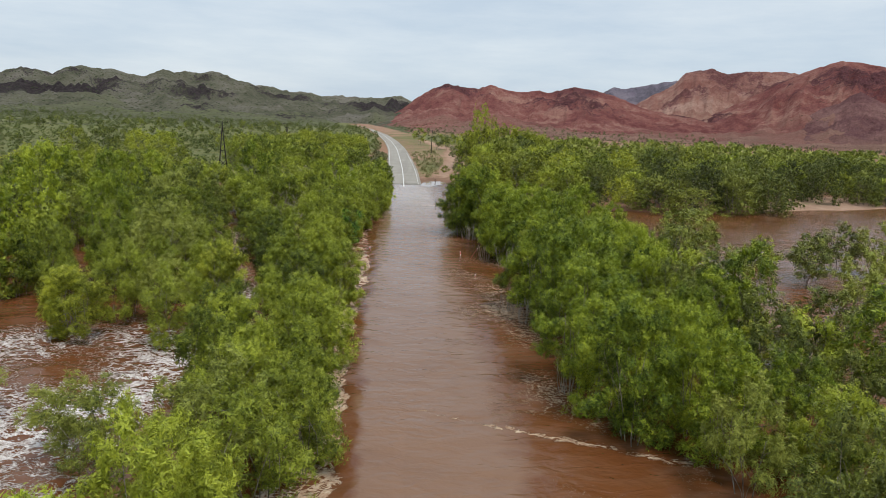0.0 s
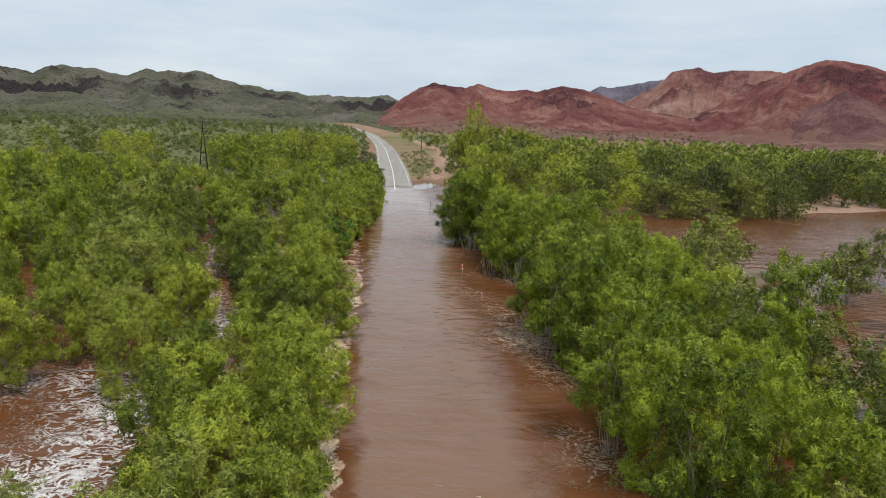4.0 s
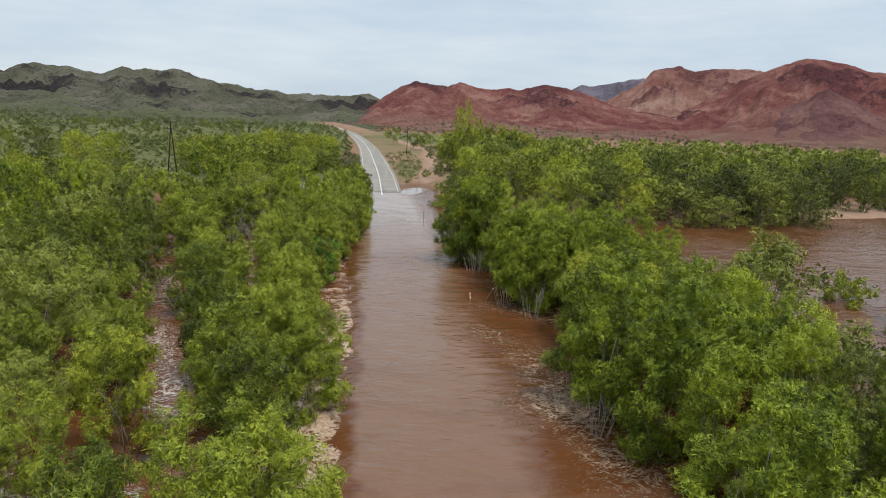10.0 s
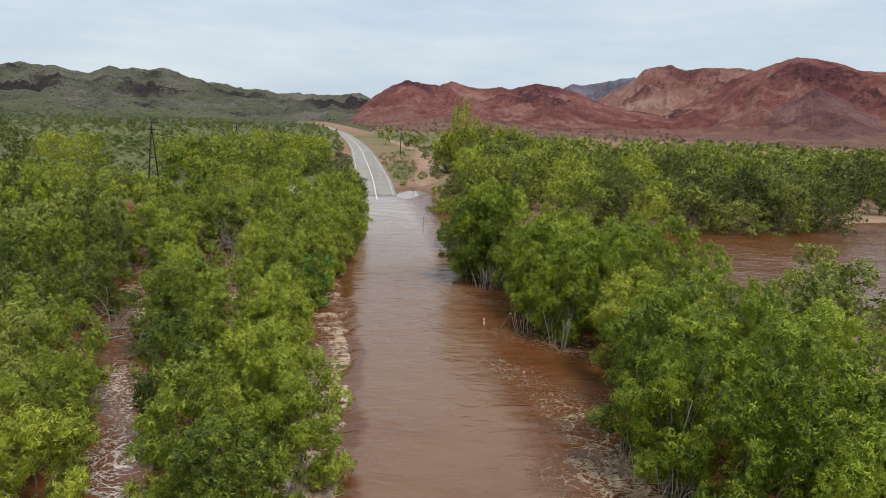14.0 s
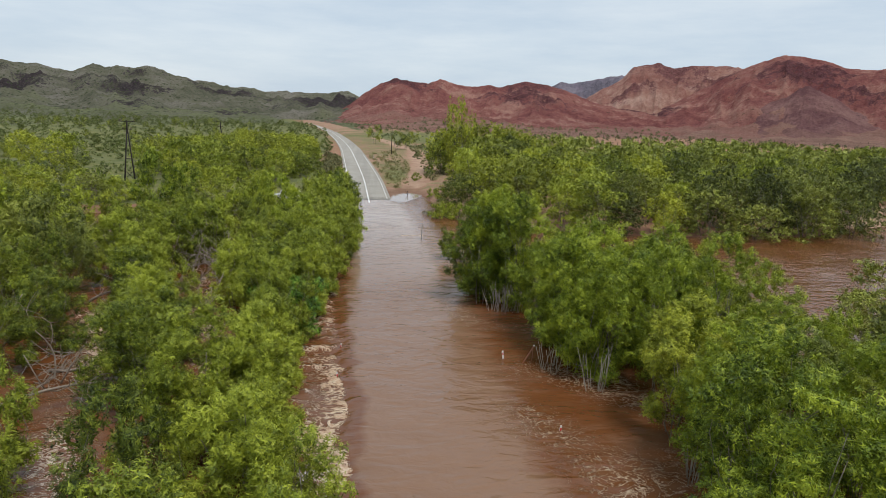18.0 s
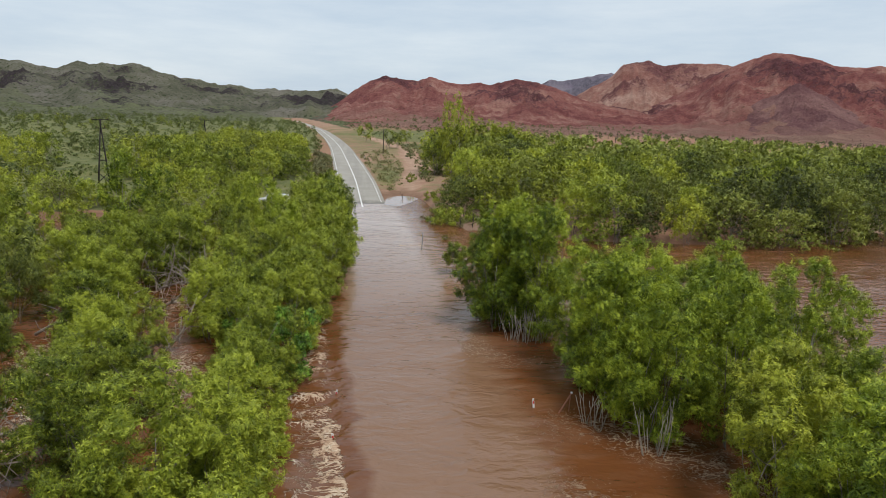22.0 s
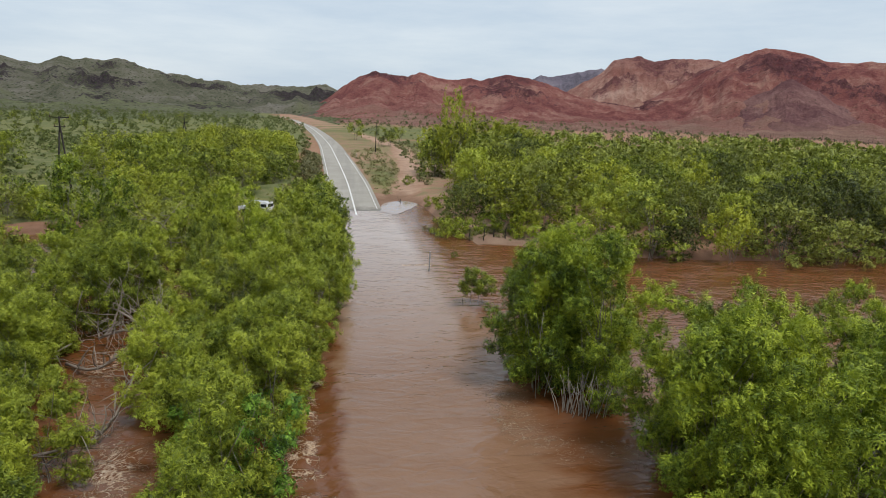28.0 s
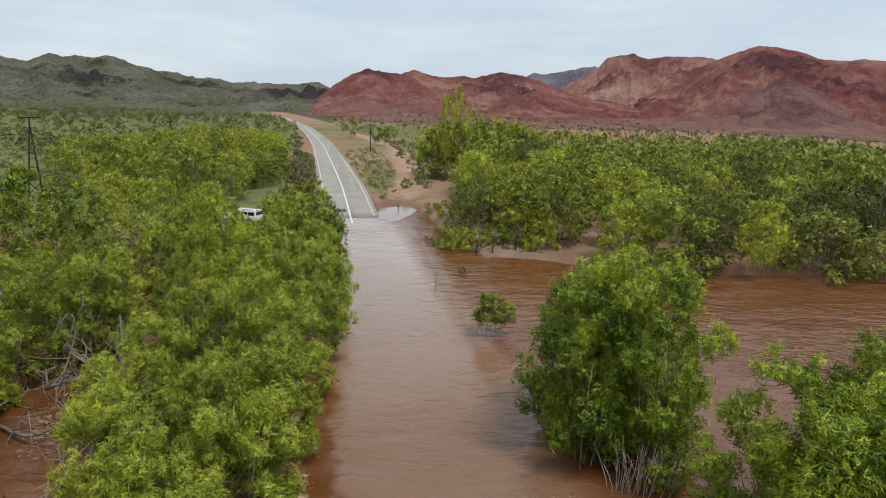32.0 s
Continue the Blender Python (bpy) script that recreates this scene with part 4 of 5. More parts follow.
# trees placed one by one: x, y, kind, scale
for x, y, kd, sc in [(9.5, 84.2, 1, 1.0), (10.2, 87.0, 3, 1.0), (12.0, 87.0, 0, 0.95), (14.4, 75.6, 3, 0.95), (15.4, 73.4, 1, 0.95), (18.2, 74.4, 1, 0.9), (11.0, 85.6, 0, 1.1), (12.0, 82.8, 2, 1.0), (10.9, 89.2, 1, 0.98), (13.0, 88, 1, 1.0), (13.2, 85.0, 1, 1.06), (13.4, 76.2, 1, 0.95), (15.4, 77.8, 3, 0.95), (13.9, 67.9, 1, 0.92), (13.3, 71.4, 3, 1.0), (13.0, 69.4, 3, 0.9), (16.2, 76, 0, 0.95), (13.6, 73.8, 1, 1.0), (18.6, 71.5, 0, 0.92), (21.4, 68.4, 2, 0.95), (20.4, 74.2, 3, 1.0), (16.6, 70.5, 3, 1.0), (21.5, 80.6, 3, 0.75), (24, 75, 3, 0.8), (19, 78, 1, 0.8), (15.6, 60.8, 10, 1.05), (17.2, 63.4, 10, 1.1), (19.6, 61.6, 11, 1.25), (15.5, 57, 1, 0.85), (15.4, 54.2, 0, 0.92), (13.3, 51.2, 3, 1.0), (17.8, 58.5, 3, 0.9), (13.3, 48.2, 1, 0.95), (16.6, 44.6, 0, 0.97), (14.6, 44.4, 3, 1.0), (18.4, 49.6, 1, 0.95), (19.4, 54, 0, 0.85), (16.4, 38.0, 3, 0.85), (13.7, 35.0, 1, 0.9), (15.4, 40.4, 3, 0.95), (14.6, 31.6, 3, 0.9), (15.0, 28.4, 3, 0.9), (18.4, 33.5, 3, 0.8), (18.4, 26.4, 3, 0.85), (21.5, 38, 3, 0.75), (21, 44, 1, 0.8), (22.5, 63.5, 1, 0.8), (31.5, 65.8, 8, 0.75), (29.8, 61.0, 8, 1.05), (37, 74.3, 8, 0.85), (33, 70, 9, 0.8), (27, 39.2, 9, 0.85), (45.4, 65.2, 8, 0.72), (43, 62, 9, 0.8), (27.5, 47, 8, 0.9), (24.5, 33, 9, 0.85), (54, 68, 8, 0.85), (51.5, 70, 9, 0.9), (48, 56, 9, 0.9), (-0.2, 24.4, 13, 0.95), (-0.9, 20.4, 12, 0.9), (-2.8, 22.6, 9, 0.95), (-0.5, 28.4, 7, 1.0), (-3.0, 27.0, 5, 1.0), (-1.3, 32.3, 6, 0.95), (-1.5, 37, 5, 0.92), (-3.7, 44.2, 4, 0.92), (-2.7, 40.6, 7, 0.9), (-4.6, 31, 4, 0.95), (-3.9, 36.2, 6, 0.85), (-5.0, 46.8, 6, 0.95), (-2.3, 48.6, 7, 0.95), (-2.5, 52.4, 5, 0.9), (-3.6, 56.0, 7, 0.9), (-4.2, 60.2, 4, 0.9), (-4.3, 53.4, 4, 0.95), (-4.0, 57.2, 7, 0.85), (-5.6, 60, 5, 0.95), (-5.5, 63.4, 4, 0.95), (-4.7, 66.8, 7, 0.95), (-5.2, 70.2, 5, 0.85), (-5.2, 73.4, 4, 0.95), (-6.6, 76.8, 6, 0.85), (-4.5, 80.2, 5, 1.0), (-4.7, 83.5, 4, 1.0), (-3.8, 86.6, 7, 1.05), (-3.3, 91.2, 4, 0.95), (-3.0, 96.2, 5, 0.95), (-2.6, 101.0, 4, 1.0), (-2.9, 105.8, 5, 1.1), (-3.0, 110.2, 4, 1.05), (-3.0, 114.4, 6, 1.05), (-3.6, 119, 5, 1.15), (-3.8, 124, 4, 1.1), (-4.2, 129, 5, 1.15), (-4.9, 134, 4, 1.1), (-7, 137.5, 5, 1.0), (-17.1, 39.6, 10, 0.85), (-13, 44, 8, 0.7), (-15.9, 52.4, 8, 1.1), (-15.5, 65.6, 4, 1.0), (-17.5, 70.7, 8, 0.8), (-16, 79, 4, 0.9), (-9.5, 82, 5, 0.9), (-17.6, 95, 4, 0.95), (-15.4, 100.2, 5, 1.1), (-8.5, 69.6, 7, 0.85), (-6.9, 60.3, 6, 1.0), (-7.9, 23.6, 8, 0.62), (-10.4, 25.4, 9, 0.6), (-18.6, 41.0, 10, 0.8), (-16.6, 28.0, 9, 0.7), (-23.4, 76, 5, 1.1), (-17.6, 86.4, 4, 0.8), (-18.6, 91.5, 5, 1.0), (-20.6, 88.6, 4, 1.05), (-9.6, 84.6, 7, 0.8), (-10.2, 86.6, 5, 0.85), (-9.0, 88.4, 4, 0.95), (-15.6, 97.6, 4, 0.95), (-16.8, 82.6, 13, 0.7)]:
    if stream_gap(x, y) > (2.5 if x < -12 and y > 62 else 1.9) and (kd in (8, 9, 10) or not in_poly(x, y, POOL)):
        plant(near_kinds[kd], x, y, sc)
plant(fresh_kind, -4.0, 75.6, 0.95)
plant(fresh_kind, -5.9, 75.2, 0.8)
plant(fresh_kind, -6.9, 77.4, 0.7)
plant(near_kinds[4], -17.2, 82.4, 0.75)
plant(near_kinds[7], -15.9, 83.2, 0.7)
for x, y, kd, sc in [(-12.3, 65.4, 4, 0.85), (-12.5, 68.8, 12, 0.85), (-13.0, 72.6, 5, 0.85), (-11.2, 70.6, 7, 0.9), (-14.2, 75.4, 4, 0.8), (-12.4, 77.0, 13, 0.85), (-18.4, 73.2, 12, 0.85), (-10.6, 64.0, 6, 0.8)]:
    plant(near_kinds[kd], x, y, sc)
plant(near_kinds[5], -18.4, 87.2, 0.95)
CHANNEL = [(-9.5, 28, 3.0), (-8.5, 23, 3.0), (-9, 34, 2.6), (-12, 29, 3.2), (-6.6, 20.5, 2.2), (-12, 160, 4.5), (-20, 34, 6.0), (-20, 82, 3.0), (-12, 87, 4.0), (-15.5, 88, 3.0), (-10.5, 93, 2.8), (-38, 126, 6), (-25, 108, 3), (-27, 92, 3), (-29, 70, 3), (-22, 60, 2.6), (-13.5, 142, 4.5), (-41, 153, 8), (-50, 158, 10), (-12.6, 136, 3.4), (-12.0, 129, 2.6), (-33, 132, 7), (-37, 142, 7), (-29, 121, 4), (-8, 149, 4), (-10.0, 121, 3.6), (-11.0, 127, 4.0), (-12.2, 134, 4.2), (-13.2, 139, 4), (-14, 33, 4.0), (-17, 37, 3.4), (-13.3, 166.5, 4.6), (-36, 120, 6), (-40, 147, 7), (-31, 112, 5), (-34, 126, 6)]
W = [0.6, 0.6, 0.4, 0.6, 5, 5, 3, 4, 1, 1, 1.5, 1.5, 4, 4]
DIM = [0.6, 0.6, 0.4, 0.6, 1.2, 1.2, 1, 1.2, 4, 3.5, 0.6, 0.6, 6, 6]
scatter([(-8, 8), (-1, 8), (-2, 27), (-4.4, 40), (-6, 60), (-6.5, 80), (-6, 132), (-10, 136), (-15, 120), (-12, 100), (-9, 60), (-8, 40)], 2.9, near_kinds, W, (0.85, 1.05), CHANNEL)
scatter([(-60, 8), (-6, 8), (-8, 60), (-8, 100), (-12, 116), (-60, 112)], 3.7, near_kinds, DIM, (0.85, 1.1), CHANNEL, 9000)
scatter([(20, 8), (34, 8), (30, 30), (28, 45), (27, 56), (26, 66), (25, 76), (21, 82), (16, 80), (15.5, 60), (16.5, 44), (17, 34), (18, 22)], 3.1, near_kinds, [1.5, 2, 1, 4, 0.6, 0.6, 0.6, 0.6, 1.2, 1, 0.8, 0.8, 1, 1], (0.72, 0.9), [(18, 81, 3)])
scatter([(31, 20), (70, 30), (66, 58), (48, 56), (36, 50)], 6.5, near_kinds[8:10], [2, 2], (0.75, 1.0), [(48, 60, 4), (38, 69, 5), (36, 56, 5)])
scatter([(-75, 112), (-12, 117), (-8, 136), (-18, 148), (-75, 142)], 4.2, far_kinds[:4], [6, 1, 1, 5], (0.58, 0.75), CHANNEL)
scatter([(-46, 152), (-18, 150), (-14, 172), (-12.5, 190), (-17, 215), (-18, 240), (-25, 262), (-44, 250)], 5.0, far_kinds[:4], [5, 1, 1, 5], (0.78, 1.05), CHANNEL)
for x, y, kd, sc in [(-80, 176, 1, 1.2), (-71, 178, 3, 1.0), (-71.7, 194.4, 0, 1.0), (-69.0, 196.0, 0, 0.95), (-74.5, 184, 3, 0.95), (-88, 178, 3, 1.0), (-63, 172, 3, 0.9), (-62, 258, 0, 0.6), (-66, 265, 2, 0.6), (-57, 262, 3, 0.6), (-47, 330, 0, 0.6), (-52, 338, 2, 0.6), (-90, 205, 2, 0.6),
                     (17.5, 196, 3, 1.35), (20.5, 191, 3, 1.5), (24.2, 192, 3, 1.55), (28, 193, 3, 1.6), (31.5, 195, 3, 1.55), (35, 194, 3, 1.5), (38.5, 199, 3, 1.4), (22.5, 197, 3, 1.5), (16.5, 189, 0, 1.1), (26, 187, 0, 1.3), (33, 188, 0, 1.3), (42, 200, 0, 1.3), (13.4, 136, 1, 0.62), (15.5, 139, 2, 0.8)]:
    plant(far_kinds[kd], x, y, sc)
plant(far_kinds[3], 21.2, 186.5, 1.15, tall=2.0)
plant(fan_kind, -13.3, 167.0, 1.0)
scatter([(14, 137), (18, 133), (22, 127), (26, 119), (38, 140), (62, 170), (20, 168)], 4.7, far_kinds, [6, 2, 2, 7, 0.01, 0.01], (0.8, 1.2), (), 4000)
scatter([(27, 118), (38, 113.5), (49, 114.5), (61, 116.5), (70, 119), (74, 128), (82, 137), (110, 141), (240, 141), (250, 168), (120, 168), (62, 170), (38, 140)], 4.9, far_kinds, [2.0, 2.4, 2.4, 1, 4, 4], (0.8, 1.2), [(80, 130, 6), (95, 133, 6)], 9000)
for x, y, sc in [(-44, 144, 1.7), (-41.4, 141, 1.4), (-38, 137.5, 1.7), (-46.5, 147, 1.5), (-35.5, 139.5, 1.3), (43.4, 72.3, 1.25), (33.7, 94.2, 1.0), (11.7, 152.5, 0.7), (10.3, 177, 0.75), (-12.7, 137.6, 0.85), (-11.4, 136.2, 0.95), (-14.6, 137.4, 0.85), (11.0, 132, 1.0), (44.8, 73.6, 0.8), (13.5, 130, 0.9), (16.2, 130.5, 1.1), (18.6, 129.5, 1.2), (10.2, 118.5, 0.28), (11.6, 129.4, 1.1), (20.5, 128, 1.3), (12.6, 146, 0.9)]:
    plant(bush_kind, x, y, sc)
plant(sapling_kind, 8.75, 100.7, 1.0)
plant(sapling_kind, 9.5, 100.9, 0.85)
for x, y, kd, sc in [(1.1, 347, 0, 2.0), (11, 300, 0, 1.7), (14, 306, 1, 1.8), (19, 330, 0, 1.6)]:
    plant(plain_kinds[kd], x, y, sc)


def thicket(name, label, poly, gap, kinds, size, tries, category, clear=4.8):
    """A far wood or scrub that nobody could count, as one mesh of leaf clumps and stems."""
    xs, ys = [p[0] for p in poly], [p[1] for p in poly]
    done, leaves = [], []
    for _ in range(tries):
        x, y = random.uniform(min(xs), max(xs)), random.uniform(min(ys), max(ys))
        g = gap * random.uniform(0.7, 1.3)
        if not in_poly(x, y, poly) or any((x - a) ** 2 + (y - b) ** 2 < g * g for a, b in done) or abs(x - road_x(y)) < clear:
            continue
        done.append((x, y))
        sc, a = random.uniform(*size), random.uniform(0, 6.28)
        v = random.choice(kinds)
        rot = np.array([[math.cos(a), -math.sin(a), 0], [math.sin(a), math.cos(a), 0], [0, 0, 1]]) * sc
        leaves.append(v @ rot.T + np.array([x, y, max(ground_z(x, y), GREEN_SLOPE(x, y), TWIN_SLOPE(x, y)) - 0.05]))
    me = tri_mesh(name, np.concatenate(leaves))
    return me, tagged(new(name, me), label, category, kind="stuff")


def clump(seed, height, spread_, lobes, count, size):
    r = np.random.default_rng(seed)
    _, cs, rs = dome_tufts(height, spread_, 0.3, lobes, r)
    return leaves_on(cs, rs, count, size, 0.2, r, 0.7)


def tussock(seed, tall, wide, count, size):
    """A low tuft of leaves that sits on the ground."""
    r = np.random.default_rng(seed)
    cs = r.normal(size=(7, 3)) * np.array([wide, wide, 0]) * 0.45
    rs = np.stack([r.uniform(0.35, 0.6, 7) * wide, r.uniform(0.35, 0.6, 7) * wide, r.uniform(0.6, 1.0, 7) * tall], 1)
    v = leaves_on(cs, rs, count, size, -0.6, r, 0.45)
    return v[np.repeat(v.reshape(-1, 3, 3)[:, :, 2].min(1) > -0.05, 3)]


herbs = [tussock(81, 0.6, 0.8, 230, 0.2), tussock(82, 0.35, 0.7, 190, 0.18), tussock(83, 0.95, 0.9, 280, 0.22)]
wood = [clump(61, 9.5, 3.8, 13, 1150, 0.5), clump(62, 10.5, 4.2, 14, 1250, 0.5), clump(63, 8.5, 3.6, 12, 1050, 0.48)]
me, ob = thicket("woodland", "dense grey-green river woodland behind the far bank", [(20, 168), (60, 170), (120, 168), (250, 168), (330, 150), (340, 215), (120, 225), (60, 222), (36, 222), (27, 200)], 5.6, wood, (0.8, 1.1), 5000, "woodland")
me.materials.append(LEAF_GREY)
me.materials.append(LEAF_SHADED)
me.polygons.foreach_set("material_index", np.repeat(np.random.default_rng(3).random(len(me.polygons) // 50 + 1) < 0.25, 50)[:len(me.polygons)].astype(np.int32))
low = [clump(71, 3.6, 1.8, 6, 420, 0.34), clump(72, 2.4, 1.5, 5, 300, 0.3), clump(73, 1.1, 1.2, 4, 170, 0.27), clump(74, 0.6, 0.9, 3, 90, 0.25)]
me, ob = thicket("scrub", "scattered grey-green shrubs on the grassy plain", [(-300, 160), (-50, 155), (-12, 270), (-20, 420), (-60, 800), (-600, 900)], 5.0, low, (0.5, 1.3), 6500, "shrubs")
me.materials.append(SCRUB)
me, ob = thicket("scrub", "sparse shrubs on the red plain below the hills", [(14, 170), (24, 235), (340, 222), (700, 760), (-40, 900), (4, 420)], 7.5, low, (0.5, 1.1), 4200, "shrubs")
me.materials.append(SCRUB)
me, ob = thicket("scrub", "olive tussocks and low shrubs on the near plain", [(-150, 150), (-20, 152), (-14, 200), (-14, 300), (-60, 360), (-210, 330)], 2.6, low[1:], (0.2, 0.75), 6500, "shrubs")
me.materials.append(SCRUB)
me, ob = thicket("herbs", "low olive herbs and tussocks beside the road", [(3.6, 166), (8.4, 166), (9.6, 200), (11, 240), (8, 290), (-2, 250), (0.5, 200)], 1.7, herbs, (0.4, 1.25), 900, "herbs")
me.materials.append(HERB)
me, ob = thicket("herbs", "tussocks and flood debris on the low sandy bank", [(8, 124), (12, 127), (16, 128), (21, 125), (22, 130), (14, 137), (9, 137)], 0.9, herbs, (0.3, 0.9), 500, "herbs")
me.materials.append(HERB)
me, ob = thicket("herbs", "yellow-green low shrubs on the road bank", [(-6, 160), (-5.6, 172), (-8.4, 240), (-14, 260), (-12, 200), (-10, 168)], 1.2, herbs, (0.8, 1.9), 1500, "herbs")
me.materials.append(HERB)
me, ob = thicket("herbs", "scattered olive tussocks on the sandy flat", [(13, 170), (22, 190), (26, 236), (60, 232), (60, 330), (17, 330)], 2.6, herbs, (0.6, 1.7), 1500, "herbs")
me.materials.append(HERB)
scatter([(-260, 165), (-60, 165), (-50, 280), (-75, 600), (-330, 620)], 16, plain_kinds, [3, 2], (0.8, 1.5), [(-41, 153, 20)], 160)
scatter([(24, 236), (200, 232), (330, 520), (12, 520)], 18, plain_kinds, [3, 2], (0.6, 1.1), (), 110)
for ob in near_kinds + list(plain_leaf.values()) + far_kinds + plain_kinds + [bush_kind, fresh_kind, sapling_kind, fan_kind]:
    for o in list(ob.children_recursive) + [ob]:
        bpy.data.objects.remove(o)


# ---- things along the road and river ----
WHITE = plain("weathered_white_paint", (0.72, 0.71, 0.68), 0.6)
GREY_STEEL = plain("galvanised_steel", (0.34, 0.34, 0.35), 0.5, 0.6)
DARK_TIMBER = plain("tarred_timber", (0.028, 0.022, 0.02), 0.85, vary=0.4)
RUST = plain("rusty_pipe", (0.22, 0.09, 0.055), 0.8, vary=0.4)
RED_PAINT = plain("red_reflector", (0.5, 0.03, 0.02), 0.4)
DEAD = plain("bleached_dead_wood", (0.27, 0.225, 0.185), 0.9, grain=9, vary=0.45)
CERAMIC = plain("brown_ceramic", (0.09, 0.04, 0.025), 0.3)
CAR_WHITE = plain("white_car_paint", (0.78, 0.78, 0.78), 0.25, vary=0.03)
GLASS = plain("dark_car_glass", (0.02, 0.023, 0.026), 0.08, vary=0.1)
WORN = plain("weathered_grey_board", (0.30, 0.29, 0.28), 0.7)
RUBBER = plain("black_rubber", (0.02, 0.02, 0.02), 0.85)


def box(bm, lo, hi, bevel=0.0):
    r = bmesh.ops.create_cube(bm, size=1.0)
    for v in r["verts"]:
        v.co = Vector([lo[i] + (v.co[i] + 0.5) * (hi[i] - lo[i]) for i in range(3)])
    if bevel:
        es = list({e for v in r["verts"] for e in v.link_edges})
        bmesh.ops.bevel(bm, geom=es, offset=bevel, segments=2, affect="EDGES", profile=0.7)
    return bm


def rod(p, q, r0, r1=None, sides=10):
    return tubes("rod", [bent(p, q, r0, r1 if r1 is not None else r0, np.random.default_rng(1), 0.0, 2)], sides=sides)


def guide_post(x, y, lean, turn, tall=1.0, z=0.0):
    root = tagged(new("guide_post"), "white plastic roadside guide post standing in floodwater", "post", "guide posts along the flooded road")
    body = part("post", box(bmesh.new(), (-0.055, -0.02, -0.9), (0.055, 0.02, tall), 0.012), WHITE, root)
    part("reflector", box(bmesh.new(), (-0.04, -0.026, tall - 0.28), (0.04, -0.021, tall - 0.12), 0.001), RED_PAINT, body, "small red reflector")
    root.matrix_world = pose(x, y, z, 0, lean, turn)
    return root


guide_post(9.0, 71.3, -7, 8, 0.55)
guide_post(-1.35, 73.4, 10, -12, 0.3)
guide_post(-1.3, 68.5, -8, 6, 0.3)
guide_post(0.9, 243, 1, 2, 1.0, ground_z(0.9, 243))
guide_post(9.9, 61.4, 5, 4, 0.32)

gauge = tagged(new("flood_gauge"), "tall grey flood depth gauge post in the water beside the road", "gauge")
part("post", box(bmesh.new(), (-0.05, -0.05, -1.0), (0.05, 0.05, 1.95), 0.008), GREY_STEEL, gauge)
board = part("board", box(bmesh.new(), (-0.06, -0.085, 0.05), (0.06, -0.055, 1.9), 0.006), WORN, gauge, "weathered grey depth board")
for i in range(9):
    part("mark", box(bmesh.new(), (-0.05, -0.09, 0.12 + i * 0.2), (-0.01 if i % 2 else 0.03, -0.086, 0.15 + i * 0.2)), DARK_TIMBER, board)
gauge.matrix_world = pose(6.75, 112.2, 0, 0, 1.5, -3)

snag = tagged(new("survey_marker"), "leaning rusty pipe with a white ball cap propped in floodwater", "marker")
part("pipe", rod((-0.75, -0.1, -0.5), (0.2, 0.05, 1.05), 0.045), RUST, snag)
part("prop", rod((0.12, 0.1, -0.6), (0.16, 0.06, 0.98), 0.025), RUST, snag)
bm = bmesh.new()
bmesh.ops.create_uvsphere(bm, u_segments=12, v_segments=8, radius=0.06)
bmesh.ops.translate(bm, verts=bm.verts, vec=(0.2, 0.05, 1.08))
part("cap", bm, WHITE, snag, "white ball cap")
snag.matrix_world = pose(10.6, 70.7, 0)


def power_pole(x, y, z, turn, tall):
    """A two-legged timber pole with two cross arms, braced below."""
    root = tagged(new("power_pole"), "tall dark timber A-frame power pole with cross arms on the plain", "power pole", "power poles across the plain")
    for sx in (-1, 1):
        part("leg", rod((sx * 0.98, 0, -0.8), (sx * 0.06, 0, tall * 0.86), 0.14, 0.1), DARK_TIMBER, root)
    part("mast", rod((0, 0, tall * 0.8), (0, 0, tall), 0.13, 0.11), DARK_TIMBER, root)
    part("tie", rod((-0.62, 0, tall * 0.40), (0.62, 0, tall * 0.40), 0.09), DARK_TIMBER, root)
    for sx in (-1, 1):
        part("brace", rod((-sx * 1.0, 0.05 * sx, tall * 0.06), (sx * 0.8, 0.05 * sx, tall * 0.22), 0.06), DARK_TIMBER, root)
    for h, w in ((tall - 0.15, 1.3), (tall - 1.5, 0.75)):
        arm = part("cross_arm", box(bmesh.new(), (-w, -0.06, h - 0.06), (w, 0.06, h + 0.06), 0.01), DARK_TIMBER, root)
        for px in (-w + 0.12, w - 0.12):
            bm = bmesh.new()
            bmesh.ops.create_cone(bm, cap_ends=True, segments=10, radius1=0.08, radius2=0.05, depth=0.24, matrix=Matrix.Translation((px, 0, h + 0.2)))
            part("insulator", bm, CERAMIC, arm, "brown ceramic insulator")
    root.matrix_world = pose(x, y, z, 0, 0, turn)
    return root


power_pole(-42.5, 155.0, ground_z(-42.5, 155.0), 8, 11.2)
power_pole(-44.0, 234.5, ground_z(-44, 234.5), 8, 10.0)


